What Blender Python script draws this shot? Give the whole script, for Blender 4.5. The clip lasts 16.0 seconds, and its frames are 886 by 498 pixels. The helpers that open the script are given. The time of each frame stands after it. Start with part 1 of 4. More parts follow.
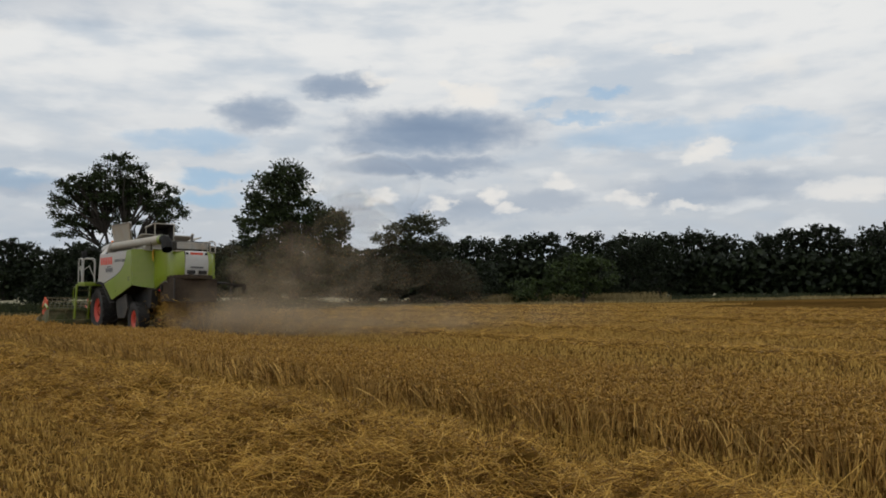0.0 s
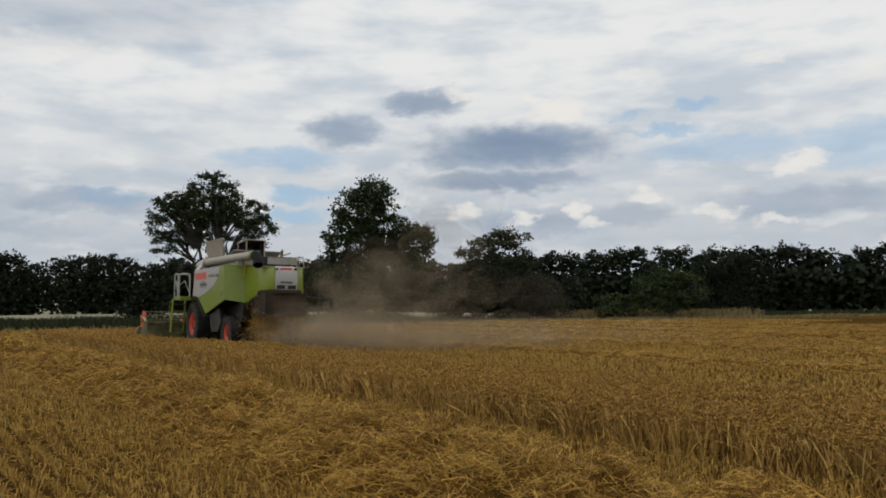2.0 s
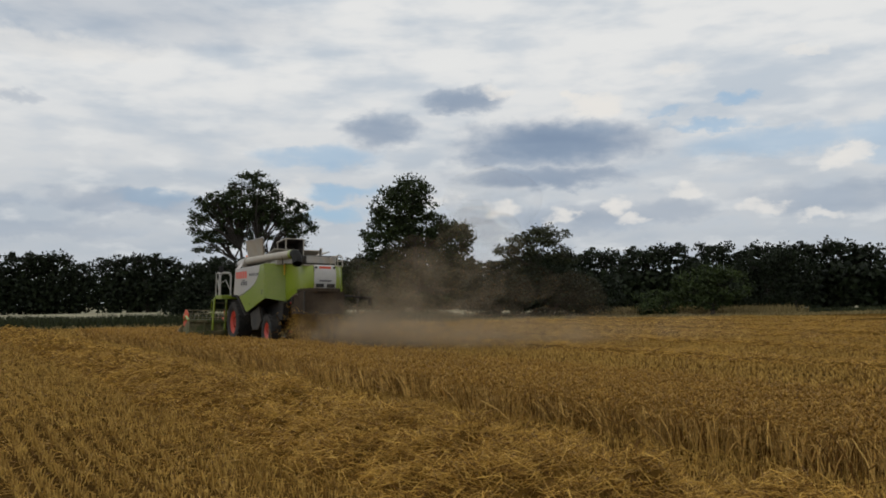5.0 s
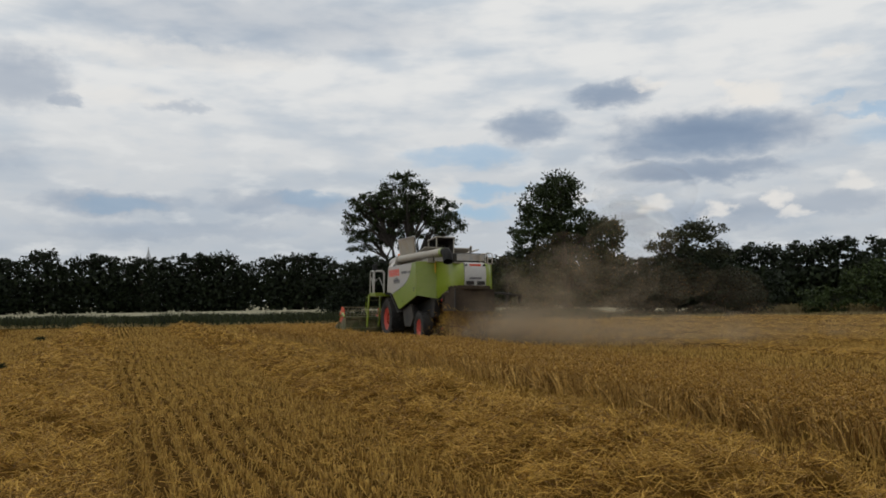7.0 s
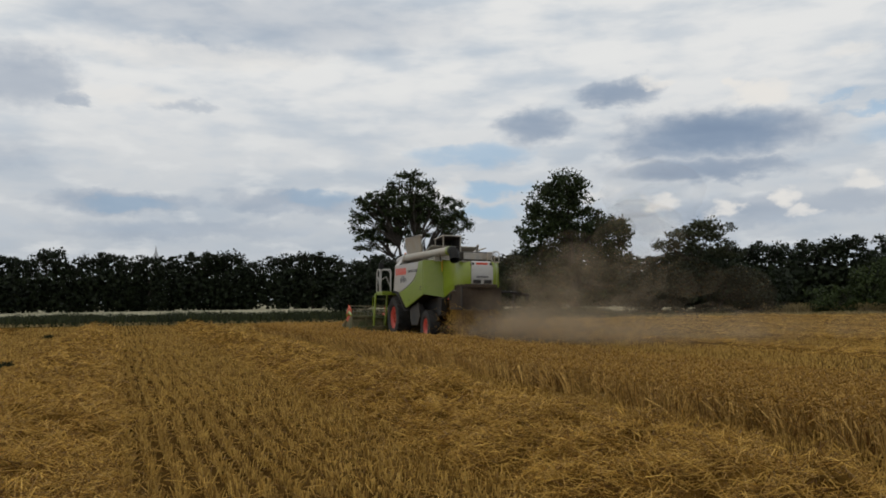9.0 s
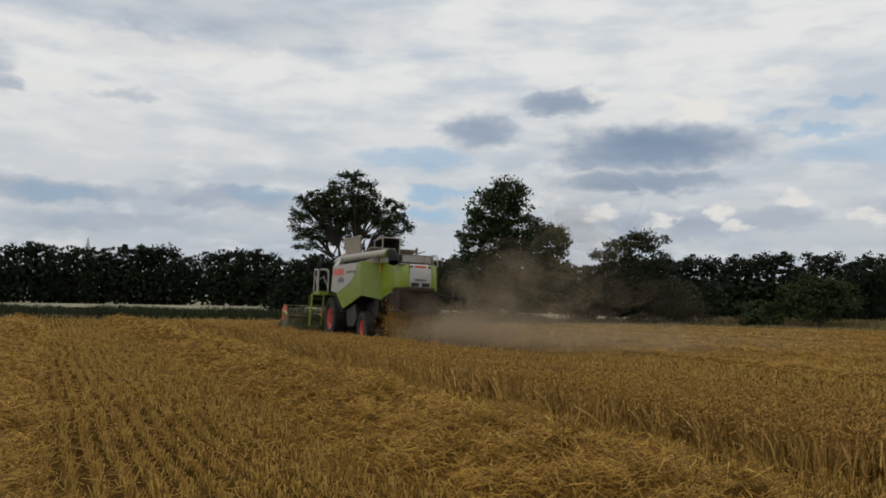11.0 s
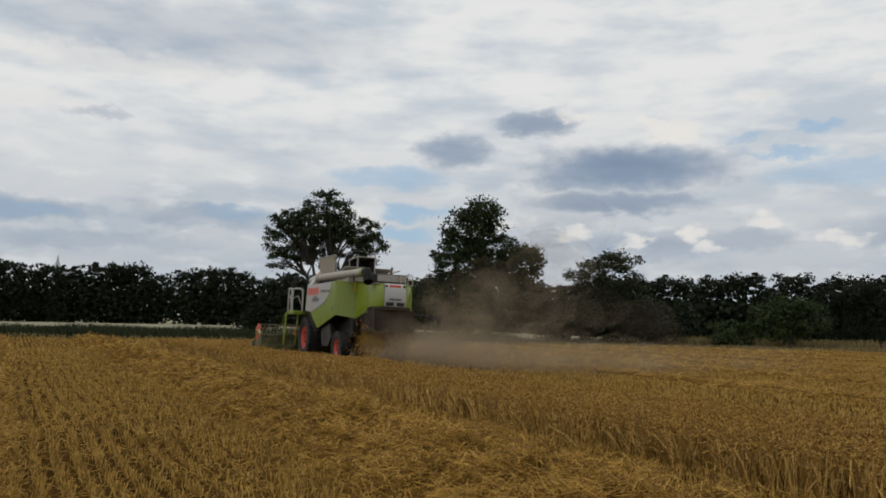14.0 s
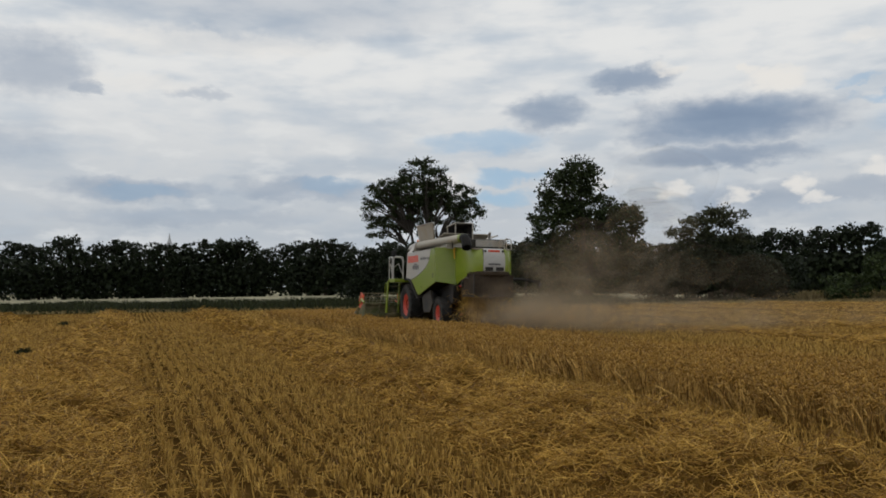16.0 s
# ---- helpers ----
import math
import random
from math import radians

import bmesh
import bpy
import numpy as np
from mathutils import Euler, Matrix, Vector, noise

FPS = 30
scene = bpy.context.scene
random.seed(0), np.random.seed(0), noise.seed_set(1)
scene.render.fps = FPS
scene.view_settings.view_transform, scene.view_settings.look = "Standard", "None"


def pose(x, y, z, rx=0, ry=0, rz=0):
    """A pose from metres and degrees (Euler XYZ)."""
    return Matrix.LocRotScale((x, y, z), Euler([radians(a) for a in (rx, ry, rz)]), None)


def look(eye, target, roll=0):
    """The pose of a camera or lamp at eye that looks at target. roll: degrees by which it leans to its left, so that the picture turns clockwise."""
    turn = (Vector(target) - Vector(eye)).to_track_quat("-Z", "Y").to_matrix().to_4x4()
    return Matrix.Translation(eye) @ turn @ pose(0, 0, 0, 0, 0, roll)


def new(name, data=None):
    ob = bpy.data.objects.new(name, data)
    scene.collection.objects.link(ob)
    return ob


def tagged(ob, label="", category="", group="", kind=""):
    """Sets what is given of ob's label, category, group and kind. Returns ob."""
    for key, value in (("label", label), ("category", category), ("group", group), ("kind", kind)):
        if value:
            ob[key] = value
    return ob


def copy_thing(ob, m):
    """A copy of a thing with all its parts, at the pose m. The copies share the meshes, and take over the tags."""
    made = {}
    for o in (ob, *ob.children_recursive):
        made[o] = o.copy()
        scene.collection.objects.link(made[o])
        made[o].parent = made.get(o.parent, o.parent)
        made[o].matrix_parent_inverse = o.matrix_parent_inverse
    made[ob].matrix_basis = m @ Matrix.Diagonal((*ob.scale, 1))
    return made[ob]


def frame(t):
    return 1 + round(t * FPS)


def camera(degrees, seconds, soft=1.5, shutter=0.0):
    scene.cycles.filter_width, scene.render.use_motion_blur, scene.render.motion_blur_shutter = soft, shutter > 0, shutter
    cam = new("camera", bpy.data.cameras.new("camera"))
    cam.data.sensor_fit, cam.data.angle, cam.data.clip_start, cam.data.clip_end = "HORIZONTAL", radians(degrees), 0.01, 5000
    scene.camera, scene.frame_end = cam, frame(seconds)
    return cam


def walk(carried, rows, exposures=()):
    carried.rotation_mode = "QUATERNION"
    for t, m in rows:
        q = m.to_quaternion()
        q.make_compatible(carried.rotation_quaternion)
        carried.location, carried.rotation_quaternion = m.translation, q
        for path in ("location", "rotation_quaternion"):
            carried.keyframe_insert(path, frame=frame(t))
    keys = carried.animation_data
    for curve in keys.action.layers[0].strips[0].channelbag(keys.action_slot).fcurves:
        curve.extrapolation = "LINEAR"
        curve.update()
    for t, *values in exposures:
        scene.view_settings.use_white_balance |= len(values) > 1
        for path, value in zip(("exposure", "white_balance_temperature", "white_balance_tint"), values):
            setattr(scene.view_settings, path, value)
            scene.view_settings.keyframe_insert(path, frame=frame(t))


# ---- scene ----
TURN = 18.5          # the rows of the field run this many degrees west of north
cam = camera(54.47, 16.0, soft=1.8)
scene.cycles.transparent_max_bounces = 128
# seconds, place, yaw, pitch, roll
VIEW = [
    (0.0, 0.040, 0.040, 1.597, -20.68, 2.55, -0.74),
    (0.5, 0.014, -0.004, 1.597, -18.48, 2.82, -0.68),
    (1.0, 0.001, 0.007, 1.588, -18.11, 3.44, -0.39),
    (1.5, -0.009, 0.004, 1.602, -16.43, 3.52, -0.46),
    (2.0, -0.013, 0.003, 1.602, -15.13, 3.60, -0.61),
    (2.5, -0.005, 0.014, 1.602, -14.66, 3.45, -0.38),
    (3.0, -0.027, -0.023, 1.612, -14.27, 3.55, -0.59),
    (5.5, 0.028, -0.031, 1.608, -11.01, 3.47, -0.93),
    (6.0, -0.004, -0.031, 1.605, -7.66, 3.62, -0.66),
    (6.5, -0.007, -0.011, 1.604, -4.98, 3.47, -0.76),
    (7.0, -0.019, -0.017, 1.596, -2.68, 3.45, -0.85),
    (7.5, -0.021, -0.017, 1.605, -1.98, 3.41, -0.98),
    (8.0, -0.032, -0.007, 1.596, -1.98, 3.41, -0.87),
    (10.5, 0.020, 0.083, 1.585, -4.33, 3.37, 0.02),
    (11.0, 0.022, 0.044, 1.597, -6.21, 3.58, 1.06),
    (11.5, 0.022, 0.012, 1.595, -7.77, 3.90, 1.82),
    (12.0, 0.018, 0.009, 1.602, -7.91, 4.45, 1.95),
    (12.5, 0.018, 0.010, 1.601, -8.09, 4.45, 2.31),
    (13.0, 0.003, 0.027, 1.599, -8.06, 4.49, 2.55),
    (13.5, -0.005, 0.014, 1.595, -7.98, 4.41, 2.12),
    (14.0, -0.004, -0.004, 1.598, -7.88, 4.91, 1.22),
    (14.5, -0.006, -0.004, 1.608, -6.46, 3.47, -0.85),
    (15.0, -0.001, -0.030, 1.604, -5.80, 3.34, -0.77),
    (15.5, -0.003, -0.053, 1.603, -4.86, 2.77, -1.03),
    (16.0, -0.018, -0.039, 1.596, -1.40, 2.54, -0.78),
]
def aim(x, y, z, yaw, pitch, roll):
    a, b = radians(yaw), radians(pitch)
    ahead = Vector((-math.sin(a) * math.cos(b), math.cos(a) * math.cos(b), math.sin(b)))
    return look((x, y, z), Vector((x, y, z)) + ahead, roll)


walk(cam, [(row[0], aim(*row[1:])) for row in VIEW], [(0.0, 0.06), (3.0, 0.04), (6.0, 0.0), (16.0, 0.0)])


# ---- sky and sun ----
def build_sky():
    world = bpy.data.worlds.new("sky")
    scene.world = world
    world.use_nodes = True
    nt = world.node_tree
    nt.nodes.clear()
    N, L = nt.nodes, nt.links

    def math_(op, a, b=None, c=None, clamp=False):
        n = N.new("ShaderNodeMath")
        n.operation, n.use_clamp = op, clamp
        for i, v in enumerate((a, b, c)):
            if v is None:
                continue
            if isinstance(v, (int, float)):
                n.inputs[i].default_value = v
            else:
                L.new(v, n.inputs[i])
        return n.outputs[0]

    def smooth(x, lo, hi):
        n = N.new("ShaderNodeMapRange")
        n.interpolation_type = "SMOOTHSTEP"
        L.new(x, n.inputs[0])
        n.inputs[1].default_value, n.inputs[2].default_value = lo, hi
        return n.outputs[0]

    def mix(fac, a, b):
        n = N.new("ShaderNodeMix")
        n.data_type = "RGBA"
        if isinstance(fac, (int, float)):
            n.inputs[0].default_value = fac
        else:
            L.new(fac, n.inputs[0])
        for i, v in ((6, a), (7, b)):
            if isinstance(v, tuple):
                n.inputs[i].default_value = (*v, 1)
            else:
                L.new(v, n.inputs[i])
        return n.outputs[2]

    def noise_at(vec, scale, detail, rough=0.55):
        n = N.new("ShaderNodeTexNoise")
        n.inputs["Scale"].default_value, n.inputs["Detail"].default_value = scale, detail
        n.inputs["Roughness"].default_value = rough
        L.new(vec, n.inputs["Vector"])
        return n.outputs["Fac"]

    co = N.new("ShaderNodeTexCoord")
    sep = N.new("ShaderNodeSeparateXYZ")
    L.new(co.outputs["Generated"], sep.inputs[0])
    x, y, z = sep.outputs
    az = math_("MULTIPLY", math_("ARCTAN2", x, y), 57.29578)
    el = math_("MULTIPLY", math_("ARCSINE", z), 57.29578)

    def plane(sx, sy, ox=0.0):
        c = N.new("ShaderNodeCombineXYZ")
        L.new(math_("MULTIPLY_ADD", az, sx, ox), c.inputs[0])
        L.new(math_("MULTIPLY", el, sy), c.inputs[1])
        return c.outputs[0]

    # wander of the clouds' outlines, in degrees
    wx = math_("MULTIPLY", math_("SUBTRACT", noise_at(plane(0.45, 0.80), 1.0, 6, 0.58), 0.5), 4.6)
    wy = math_("MULTIPLY", math_("SUBTRACT", noise_at(plane(0.45, 0.80, 40.0), 1.0, 6, 0.58), 0.5), 2.2)
    azw, elw = math_("ADD", az, wx), math_("ADD", el, wy)

    def clouds(spots, soft=1.9, core=0.0):
        """How much of a cloud lies in each direction: ovals (azimuth, height, half width, half height, weight) with ragged rims."""
        total = None
        for a, e, hw, hh, weight in spots:
            u = math_("MULTIPLY", math_("SUBTRACT", azw, a), 1 / hw)
            v = math_("MULTIPLY", math_("SUBTRACT", elw, e), 1 / hh)
            d = math_("ADD", math_("MULTIPLY", u, u), math_("MULTIPLY", v, v))
            s = math_("MULTIPLY", smooth(d, soft, core), weight)
            total = s if total is None else math_("MAXIMUM", total, s)
        return total

    blue_sky = N.new("ShaderNodeTexSky")
    blue_sky.sky_type, blue_sky.sun_disc = "NISHITA", False
    blue_sky.sun_elevation, blue_sky.sun_rotation = radians(SUN_UP), radians(SUN_FROM)
    scale = N.new("ShaderNodeVectorMath")
    scale.operation = "SCALE"
    L.new(blue_sky.outputs[0], scale.inputs[0])
    scale.inputs["Scale"].default_value = 0.10
    clear = mix(0.7, scale.outputs[0], (0.33, 0.51, 0.70))

    veil = noise_at(plane(0.075, 0.27), 1.0, 5, 0.50)
    veil2 = noise_at(plane(0.20, 0.70, 13.0), 1.0, 5, 0.48)
    amount = smooth(math_("ADD", math_("MULTIPLY", veil, 0.65), math_("MULTIPLY", veil2, 0.35)), 0.36, 0.56)
    colour = mix(amount, (0.53, 0.585, 0.645), (0.765, 0.770, 0.765))
    # greyer and hazier towards the horizon, whiter above
    colour = mix(smooth(el, 16.0, 2.0), colour, mix(0.70, colour, (0.39, 0.44, 0.50)))
    BLUE, DARK, WHITE = SKY_SPOTS
    puff = noise_at(plane(0.26, 0.75, 71.0), 1.0, 5, 0.50)
    colour = mix(math_("MULTIPLY", smooth(puff, 0.50, 0.68), 0.26), colour, (0.47, 0.54, 0.62))
    colour = mix(math_("MULTIPLY", smooth(puff, 0.48, 0.32), 0.40), colour, (0.78, 0.785, 0.775))
    colour = mix(clouds(BLUE, 2.4), colour, clear)
    shade = mix(veil2, (0.17, 0.235, 0.345), (0.30, 0.375, 0.48))
    colour = mix(clouds(DARK, 2.7), colour, shade)
    colour = mix(clouds(WHITE, 1.8, 0.0), colour, (0.80, 0.775, 0.735))
    bg = N.new("ShaderNodeBackground")
    L.new(colour, bg.inputs[0])
    bg.inputs[1].default_value = 1.0
    out = N.new("ShaderNodeOutputWorld")
    L.new(bg.outputs[0], out.inputs[0])


SUN_UP, SUN_FROM = 48, -105
SKY_SPOTS = (
    # gaps of clear sky
    [(4.5, 9.6, 3.4, .67, .65), (5.6, 7.3, 2.3, .45, .8), (5.4, 5.8, 2.1, .5, .85), (29.8, 10.9, 2.4, .32, .7), (27.5, 12.0, 1.2, .22, .5), (-18.0, 6.3, 2.4, .32, .6), (-6.4, 6.8, 2.2, .4, .6),
     (33.9, 9.6, 4.5, .75, .55), (41.3, 9.6, 3.7, .85, .55), (41.9, 8.5, 2.8, .68, .45), (31.8, 12.5, 1.1, .32, .7)],
    # shaded undersides of clouds
    [(20.3, 10.3, 5.0, 1.30, 1.0), (17.1, 9.6, 2.8, .72, .8), (19.5, 8.1, 4.6, .6, .8), (14.0, 13.2, 2.1, .72, .85), (8.5, 11.3, 2.0, .90, .75), (-18.4, 6.4, 3.6, .55, .5), (-7.9, 6.5, 3.7, .66, .5),
     (-9.7, 17.9, 10.1, 1.7, .38), (-23.9, 13.6, 2.5, 1.5, .6), (-21.5, 12.7, .9, .4, .6), (-14.3, 12.4, 1.6, .36, .4), (21.8, 5.3, 4.0, .8, .45), (27.6, 5.6, 2.4, .65, .42), (-15.0, 4.7, 6.4, .45, .3),
     (38, 6.0, 5, .8, .4), (-30, 9, 5, 1.2, .4)],
    # lit heads of clouds
    [(22.9, 12.7, 1.8, .7, .9), (21.4, 13.2, .8, .32, .85), (16.5, 13.6, 1.2, .34, .7), (16.6, 6.0, 1.1, .5, .75), (20.4, 5.6, 1.0, .55, .8), (23.9, 6.0, 1.0, .55, .85), (25.2, 5.2, 1.2, .4, .75),
     (28.2, 6.8, 1.2, .5, .7), (12.3, 6.6, 1.1, .45, .5), (28.0, 14.6, 1.4, .3, .5), (-17.7, 13.0, 3.1, .5, .4), (2.6, 6.9, 1.3, 1.1, .5), (38.2, 8.4, 1.3, .6, .8), (42.1, 13.3, 1.9, .67, .4), (35.8, 14.9, 1.0, .25, .5),
     (-14, 15.6, 8, .8, .45), (46, 5.6, 2.2, .7, .7), (33.5, 5.6, 1.4, .4, .7), (36.5, 5.0, 1.1, .35, .7)])
build_sky()
sun = new("sun", bpy.data.lights.new("sun", "SUN"))
sun.data.energy, sun.data.angle, sun.data.color = 0.55, radians(12), (1.0, 0.94, 0.85)
sun.matrix_world = pose(0, 0, 60, 90 - SUN_UP, 0, 180 - SUN_FROM)


# ---- materials ----
def surface(name, dark, light, scale=4.0, rough=0.7, metal=0.0, bump=0.0, bump_scale=60.0, stretch=(1, 1, 1), per=None, spread=0.5,
            dirt=None, dirt_scale=1.3, dirt_amount=0.0, coat=0.0, gloss=0.5):
    """A surface whose colour wanders between two tones at two sizes, with fine relief; per: 'island' or 'object' also varies each piece."""
    m = bpy.data.materials.new(name)
    m.use_nodes = True
    nt = m.node_tree
    N, L = nt.nodes, nt.links
    b = N["Principled BSDF"]
    tc = N.new("ShaderNodeTexCoord")
    mp = N.new("ShaderNodeMapping")
    mp.inputs["Scale"].default_value = stretch
    L.new(tc.outputs["Object"], mp.inputs[0])

    def tex(s, detail):
        n = N.new("ShaderNodeTexNoise")
        n.inputs["Scale"].default_value, n.inputs["Detail"].default_value = s, detail
        L.new(mp.outputs[0], n.inputs["Vector"])
        return n.outputs["Fac"]

    def math_(op, a, c):
        n = N.new("ShaderNodeMath")
        n.operation = op
        for i, v in enumerate((a, c)):
            if isinstance(v, (int, float)):
                n.inputs[i].default_value = v
            else:
                L.new(v, n.inputs[i])
        return n.outputs[0]

    wide, fine = tex(scale, 4), tex(scale * 7.3, 5)
    tone = math_("ADD", math_("MULTIPLY", wide, 0.55), math_("MULTIPLY", fine, 0.45))
    if per:
        if per == "island":
            r = N.new("ShaderNodeNewGeometry").outputs["Random Per Island"]
        else:
            r = N.new("ShaderNodeObjectInfo").outputs["Random"]
        tone = math_("ADD", math_("MULTIPLY", tone, 1 - spread), math_("MULTIPLY", math_("ADD", math_("MULTIPLY", r, 0.8), 0.1), spread))
    ramp = N.new("ShaderNodeValToRGB")
    ramp.color_ramp.elements[0].position, ramp.color_ramp.elements[1].position = 0.27, 0.73
    ramp.color_ramp.elements[0].color, ramp.color_ramp.elements[1].color = (*dark, 1), (*light, 1)
    L.new(tone, ramp.inputs[0])
    colour = ramp.outputs[0]
    if dirt:
        mr = N.new("ShaderNodeMapRange")
        L.new(math_("ADD", math_("MULTIPLY", tex(dirt_scale, 6), 0.7), math_("MULTIPLY", tex(dirt_scale * 9, 4), 0.3)), mr.inputs[0])
        mr.inputs[1].default_value, mr.inputs[2].default_value = 0.42, 0.66
        mr.inputs[4].default_value = dirt_amount
        mx = N.new("ShaderNodeMix")
        mx.data_type = "RGBA"
        L.new(mr.outputs[0], mx.inputs[0])
        L.new(colour, mx.inputs[6])
        mx.inputs[7].default_value = (*dirt, 1)
        colour = mx.outputs[2]
    L.new(colour, b.inputs["Base Color"])
    b.inputs["Metallic"].default_value = metal
    b.inputs["Specular IOR Level"].default_value = gloss
    b.inputs["Coat Weight"].default_value = coat
    mr = N.new("ShaderNodeMapRange")
    L.new(fine, mr.inputs[0])
    mr.inputs[3].default_value, mr.inputs[4].default_value = max(0.02, rough - 0.1), min(1, rough + 0.1)
    L.new(mr.outputs[0], b.inputs["Roughness"])
    if bump:
        bp = N.new("ShaderNodeBump")
        bp.inputs["Strength"].default_value = bump
        bp.inputs["Distance"].default_value = 0.02
        L.new(tex(bump_scale, 4), bp.inputs["Height"])
        L.new(bp.outputs[0], b.inputs["Normal"])
    return m


DUST = (0.34, 0.25, 0.15)
STRAW = surface("straw", (0.14, 0.064, 0.011), (0.71, 0.435, 0.094), 0.5, 0.6, per="island", spread=0.65, gloss=0.2)
STUBBLE = surface("stubble", (0.18, 0.094, 0.019), (0.62, 0.395, 0.098), 0.35, 0.65, per="island", spread=0.6, gloss=0.2)
WHEAT_STEM = surface("wheat_stem", (0.13, 0.060, 0.012), (0.82, 0.53, 0.16), 0.4, 0.6, per="island", spread=0.6, gloss=0.2)
WHEAT_EAR = surface("wheat_ear", (0.19, 0.096, 0.017), (0.46, 0.265, 0.056), 0.4, 0.65, per="island", spread=0.55, gloss=0.2)
# Ground litter, its colour darkened to hold the shade between the stalks.
SHADED_LITTER = surface("straw_litter", (0.018, 0.009, 0.003), (0.105, 0.058, 0.015), 1.3, 0.9, bump=1.0, bump_scale=45, dirt=(0.19, 0.11, 0.03), dirt_scale=0.09, dirt_amount=0.6, gloss=0.0)
# Packed straw under the swaths, with the shade of the hollows put into its colour.
SHADED_MOUND = surface("shaded_packed_straw", (0.026, 0.012, 0.003), (0.25, 0.14, 0.032), 5.0, 0.85, bump=1.0, bump_scale=30, stretch=(2.5, 1, 1), gloss=0.0)
VERGE = surface("verge_ground", (0.025, 0.04, 0.012), (0.07, 0.085, 0.03), 0.6, 0.95, bump=0.6, bump_scale=12, gloss=0.0)
PALE_FIELD = surface("dry_pasture", (0.24, 0.225, 0.15), (0.36, 0.335, 0.24), 0.05, 0.95, bump=0.3, bump_scale=4, gloss=0.0)
WEED = surface("weed", (0.011, 0.017, 0.006), (0.045, 0.052, 0.016), 0.25, 0.7, per="island", spread=0.6, gloss=0.2)
DRY_WEED = surface("dry_weed", (0.12, 0.09, 0.035), (0.30, 0.23, 0.10), 0.25, 0.8, per="island", spread=0.6, gloss=0.2)
BARK = surface("bark", (0.014, 0.011, 0.008), (0.045, 0.036, 0.027), 3.0, 0.9, bump=0.9, bump_scale=14, stretch=(3, 3, .6))
LEAF = surface("leaf", (0.008, 0.015, 0.004), (0.034, 0.050, 0.012), 0.35, 0.6, per="island", spread=0.6, gloss=0.2)
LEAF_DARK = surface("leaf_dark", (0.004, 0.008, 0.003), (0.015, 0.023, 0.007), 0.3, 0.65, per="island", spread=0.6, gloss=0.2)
LEAF_BRIGHT = surface("leaf_bright", (0.014, 0.024, 0.006), (0.046, 0.066, 0.016), 0.35, 0.6, per="island", spread=0.6, gloss=0.2)
LEAF_GREY = surface("leaf_grey", (0.02, 0.026, 0.012), (0.06, 0.065, 0.030), 0.3, 0.7, per="island", spread=0.6, gloss=0.2)
DUST_SPECK = surface("airborne_dust", (0.42, 0.33, 0.225), (0.55, 0.44, 0.31), 0.5, 1.0, per="island", spread=0.5, gloss=0.0)
FAR_STONE = surface("pale_stone", (0.30, 0.31, 0.33), (0.42, 0.43, 0.45), 0.4, 0.9)
WHITE = surface("white_paint", (0.36, 0.352, 0.33), (0.45, 0.44, 0.415), 1.1, 0.38, dirt=DUST, dirt_scale=1.1, dirt_amount=0.30, coat=0.2)
CREAM = surface("dusty_cream_paint", (0.29, 0.27, 0.225), (0.40, 0.375, 0.325), 1.5, 0.5, dirt=DUST, dirt_scale=1.4, dirt_amount=0.5)
GREEN = surface("lime_green_paint", (0.155, 0.215, 0.007), (0.20, 0.27, 0.010), 1.0, 0.36, dirt=DUST, dirt_scale=1.2, dirt_amount=0.15, coat=0.25)
GREEN_WORN = surface("worn_green_paint", (0.022, 0.028, 0.008), (0.07, 0.085, 0.016), 3.0, 0.55, dirt=DUST, dirt_scale=2.0, dirt_amount=0.6)
RED = surface("red_rim_paint", (0.34, 0.022, 0.008), (0.46, 0.036, 0.012), 3.0, 0.5, dirt=DUST, dirt_scale=3.0, dirt_amount=0.08)
ORANGE = surface("orange_red_paint", (0.44, 0.045, 0.010), (0.58, 0.075, 0.016), 2.0, 0.5, dirt=DUST, dirt_scale=2.5, dirt_amount=0.15)
RUBBER = surface("tyre_rubber", (0.007, 0.0065, 0.006), (0.018, 0.017, 0.015), 4.0, 0.8, bump=0.3, bump_scale=50, dirt=DUST, dirt_scale=2.2, dirt_amount=0.05)
BLACK = surface("black_plastic", (0.008, 0.008, 0.009), (0.020, 0.020, 0.020), 3.0, 0.6, dirt=DUST, dirt_scale=2.0, dirt_amount=0.07, gloss=0.3)
DARK_GREY = surface("dark_grey_paint", (0.018, 0.018, 0.017), (0.034, 0.033, 0.031), 2.0, 0.6, dirt=DUST, dirt_scale=1.5, dirt_amount=0.12, gloss=0.3)
SKIRT = surface("dusty_dark_rubber", (0.020, 0.013, 0.008), (0.042, 0.028, 0.018), 2.0, 0.8, bump=0.2, bump_scale=8, dirt=DUST, dirt_scale=1.0, dirt_amount=0.14, gloss=0.25)
STEEL = surface("bare_steel", (0.25, 0.24, 0.22), (0.45, 0.44, 0.41), 6.0, 0.4, metal=0.8, dirt=DUST, dirt_scale=3.0, dirt_amount=0.5)
YELLOW = surface("yellow_paint", (0.60, 0.33, 0.02), (0.72, 0.42, 0.03), 3.0, 0.5)
AMBER = surface("amber_lens", (0.75, 0.20, 0.02), (0.85, 0.26, 0.03), 3.0, 0.2)
TAIL_RED = surface("red_lens", (0.35, 0.02, 0.015), (0.45, 0.03, 0.02), 3.0, 0.2)
LETTER_RED = surface("red_lettering", (0.55, 0.05, 0.02), (0.64, 0.07, 0.03), 3.0, 0.45)
LETTER_DARK = surface("dark_lettering", (0.04, 0.04, 0.045), (0.07, 0.07, 0.075), 3.0, 0.5)
GLASS = bpy.data.materials.new("tinted_glass")
GLASS.use_nodes = True
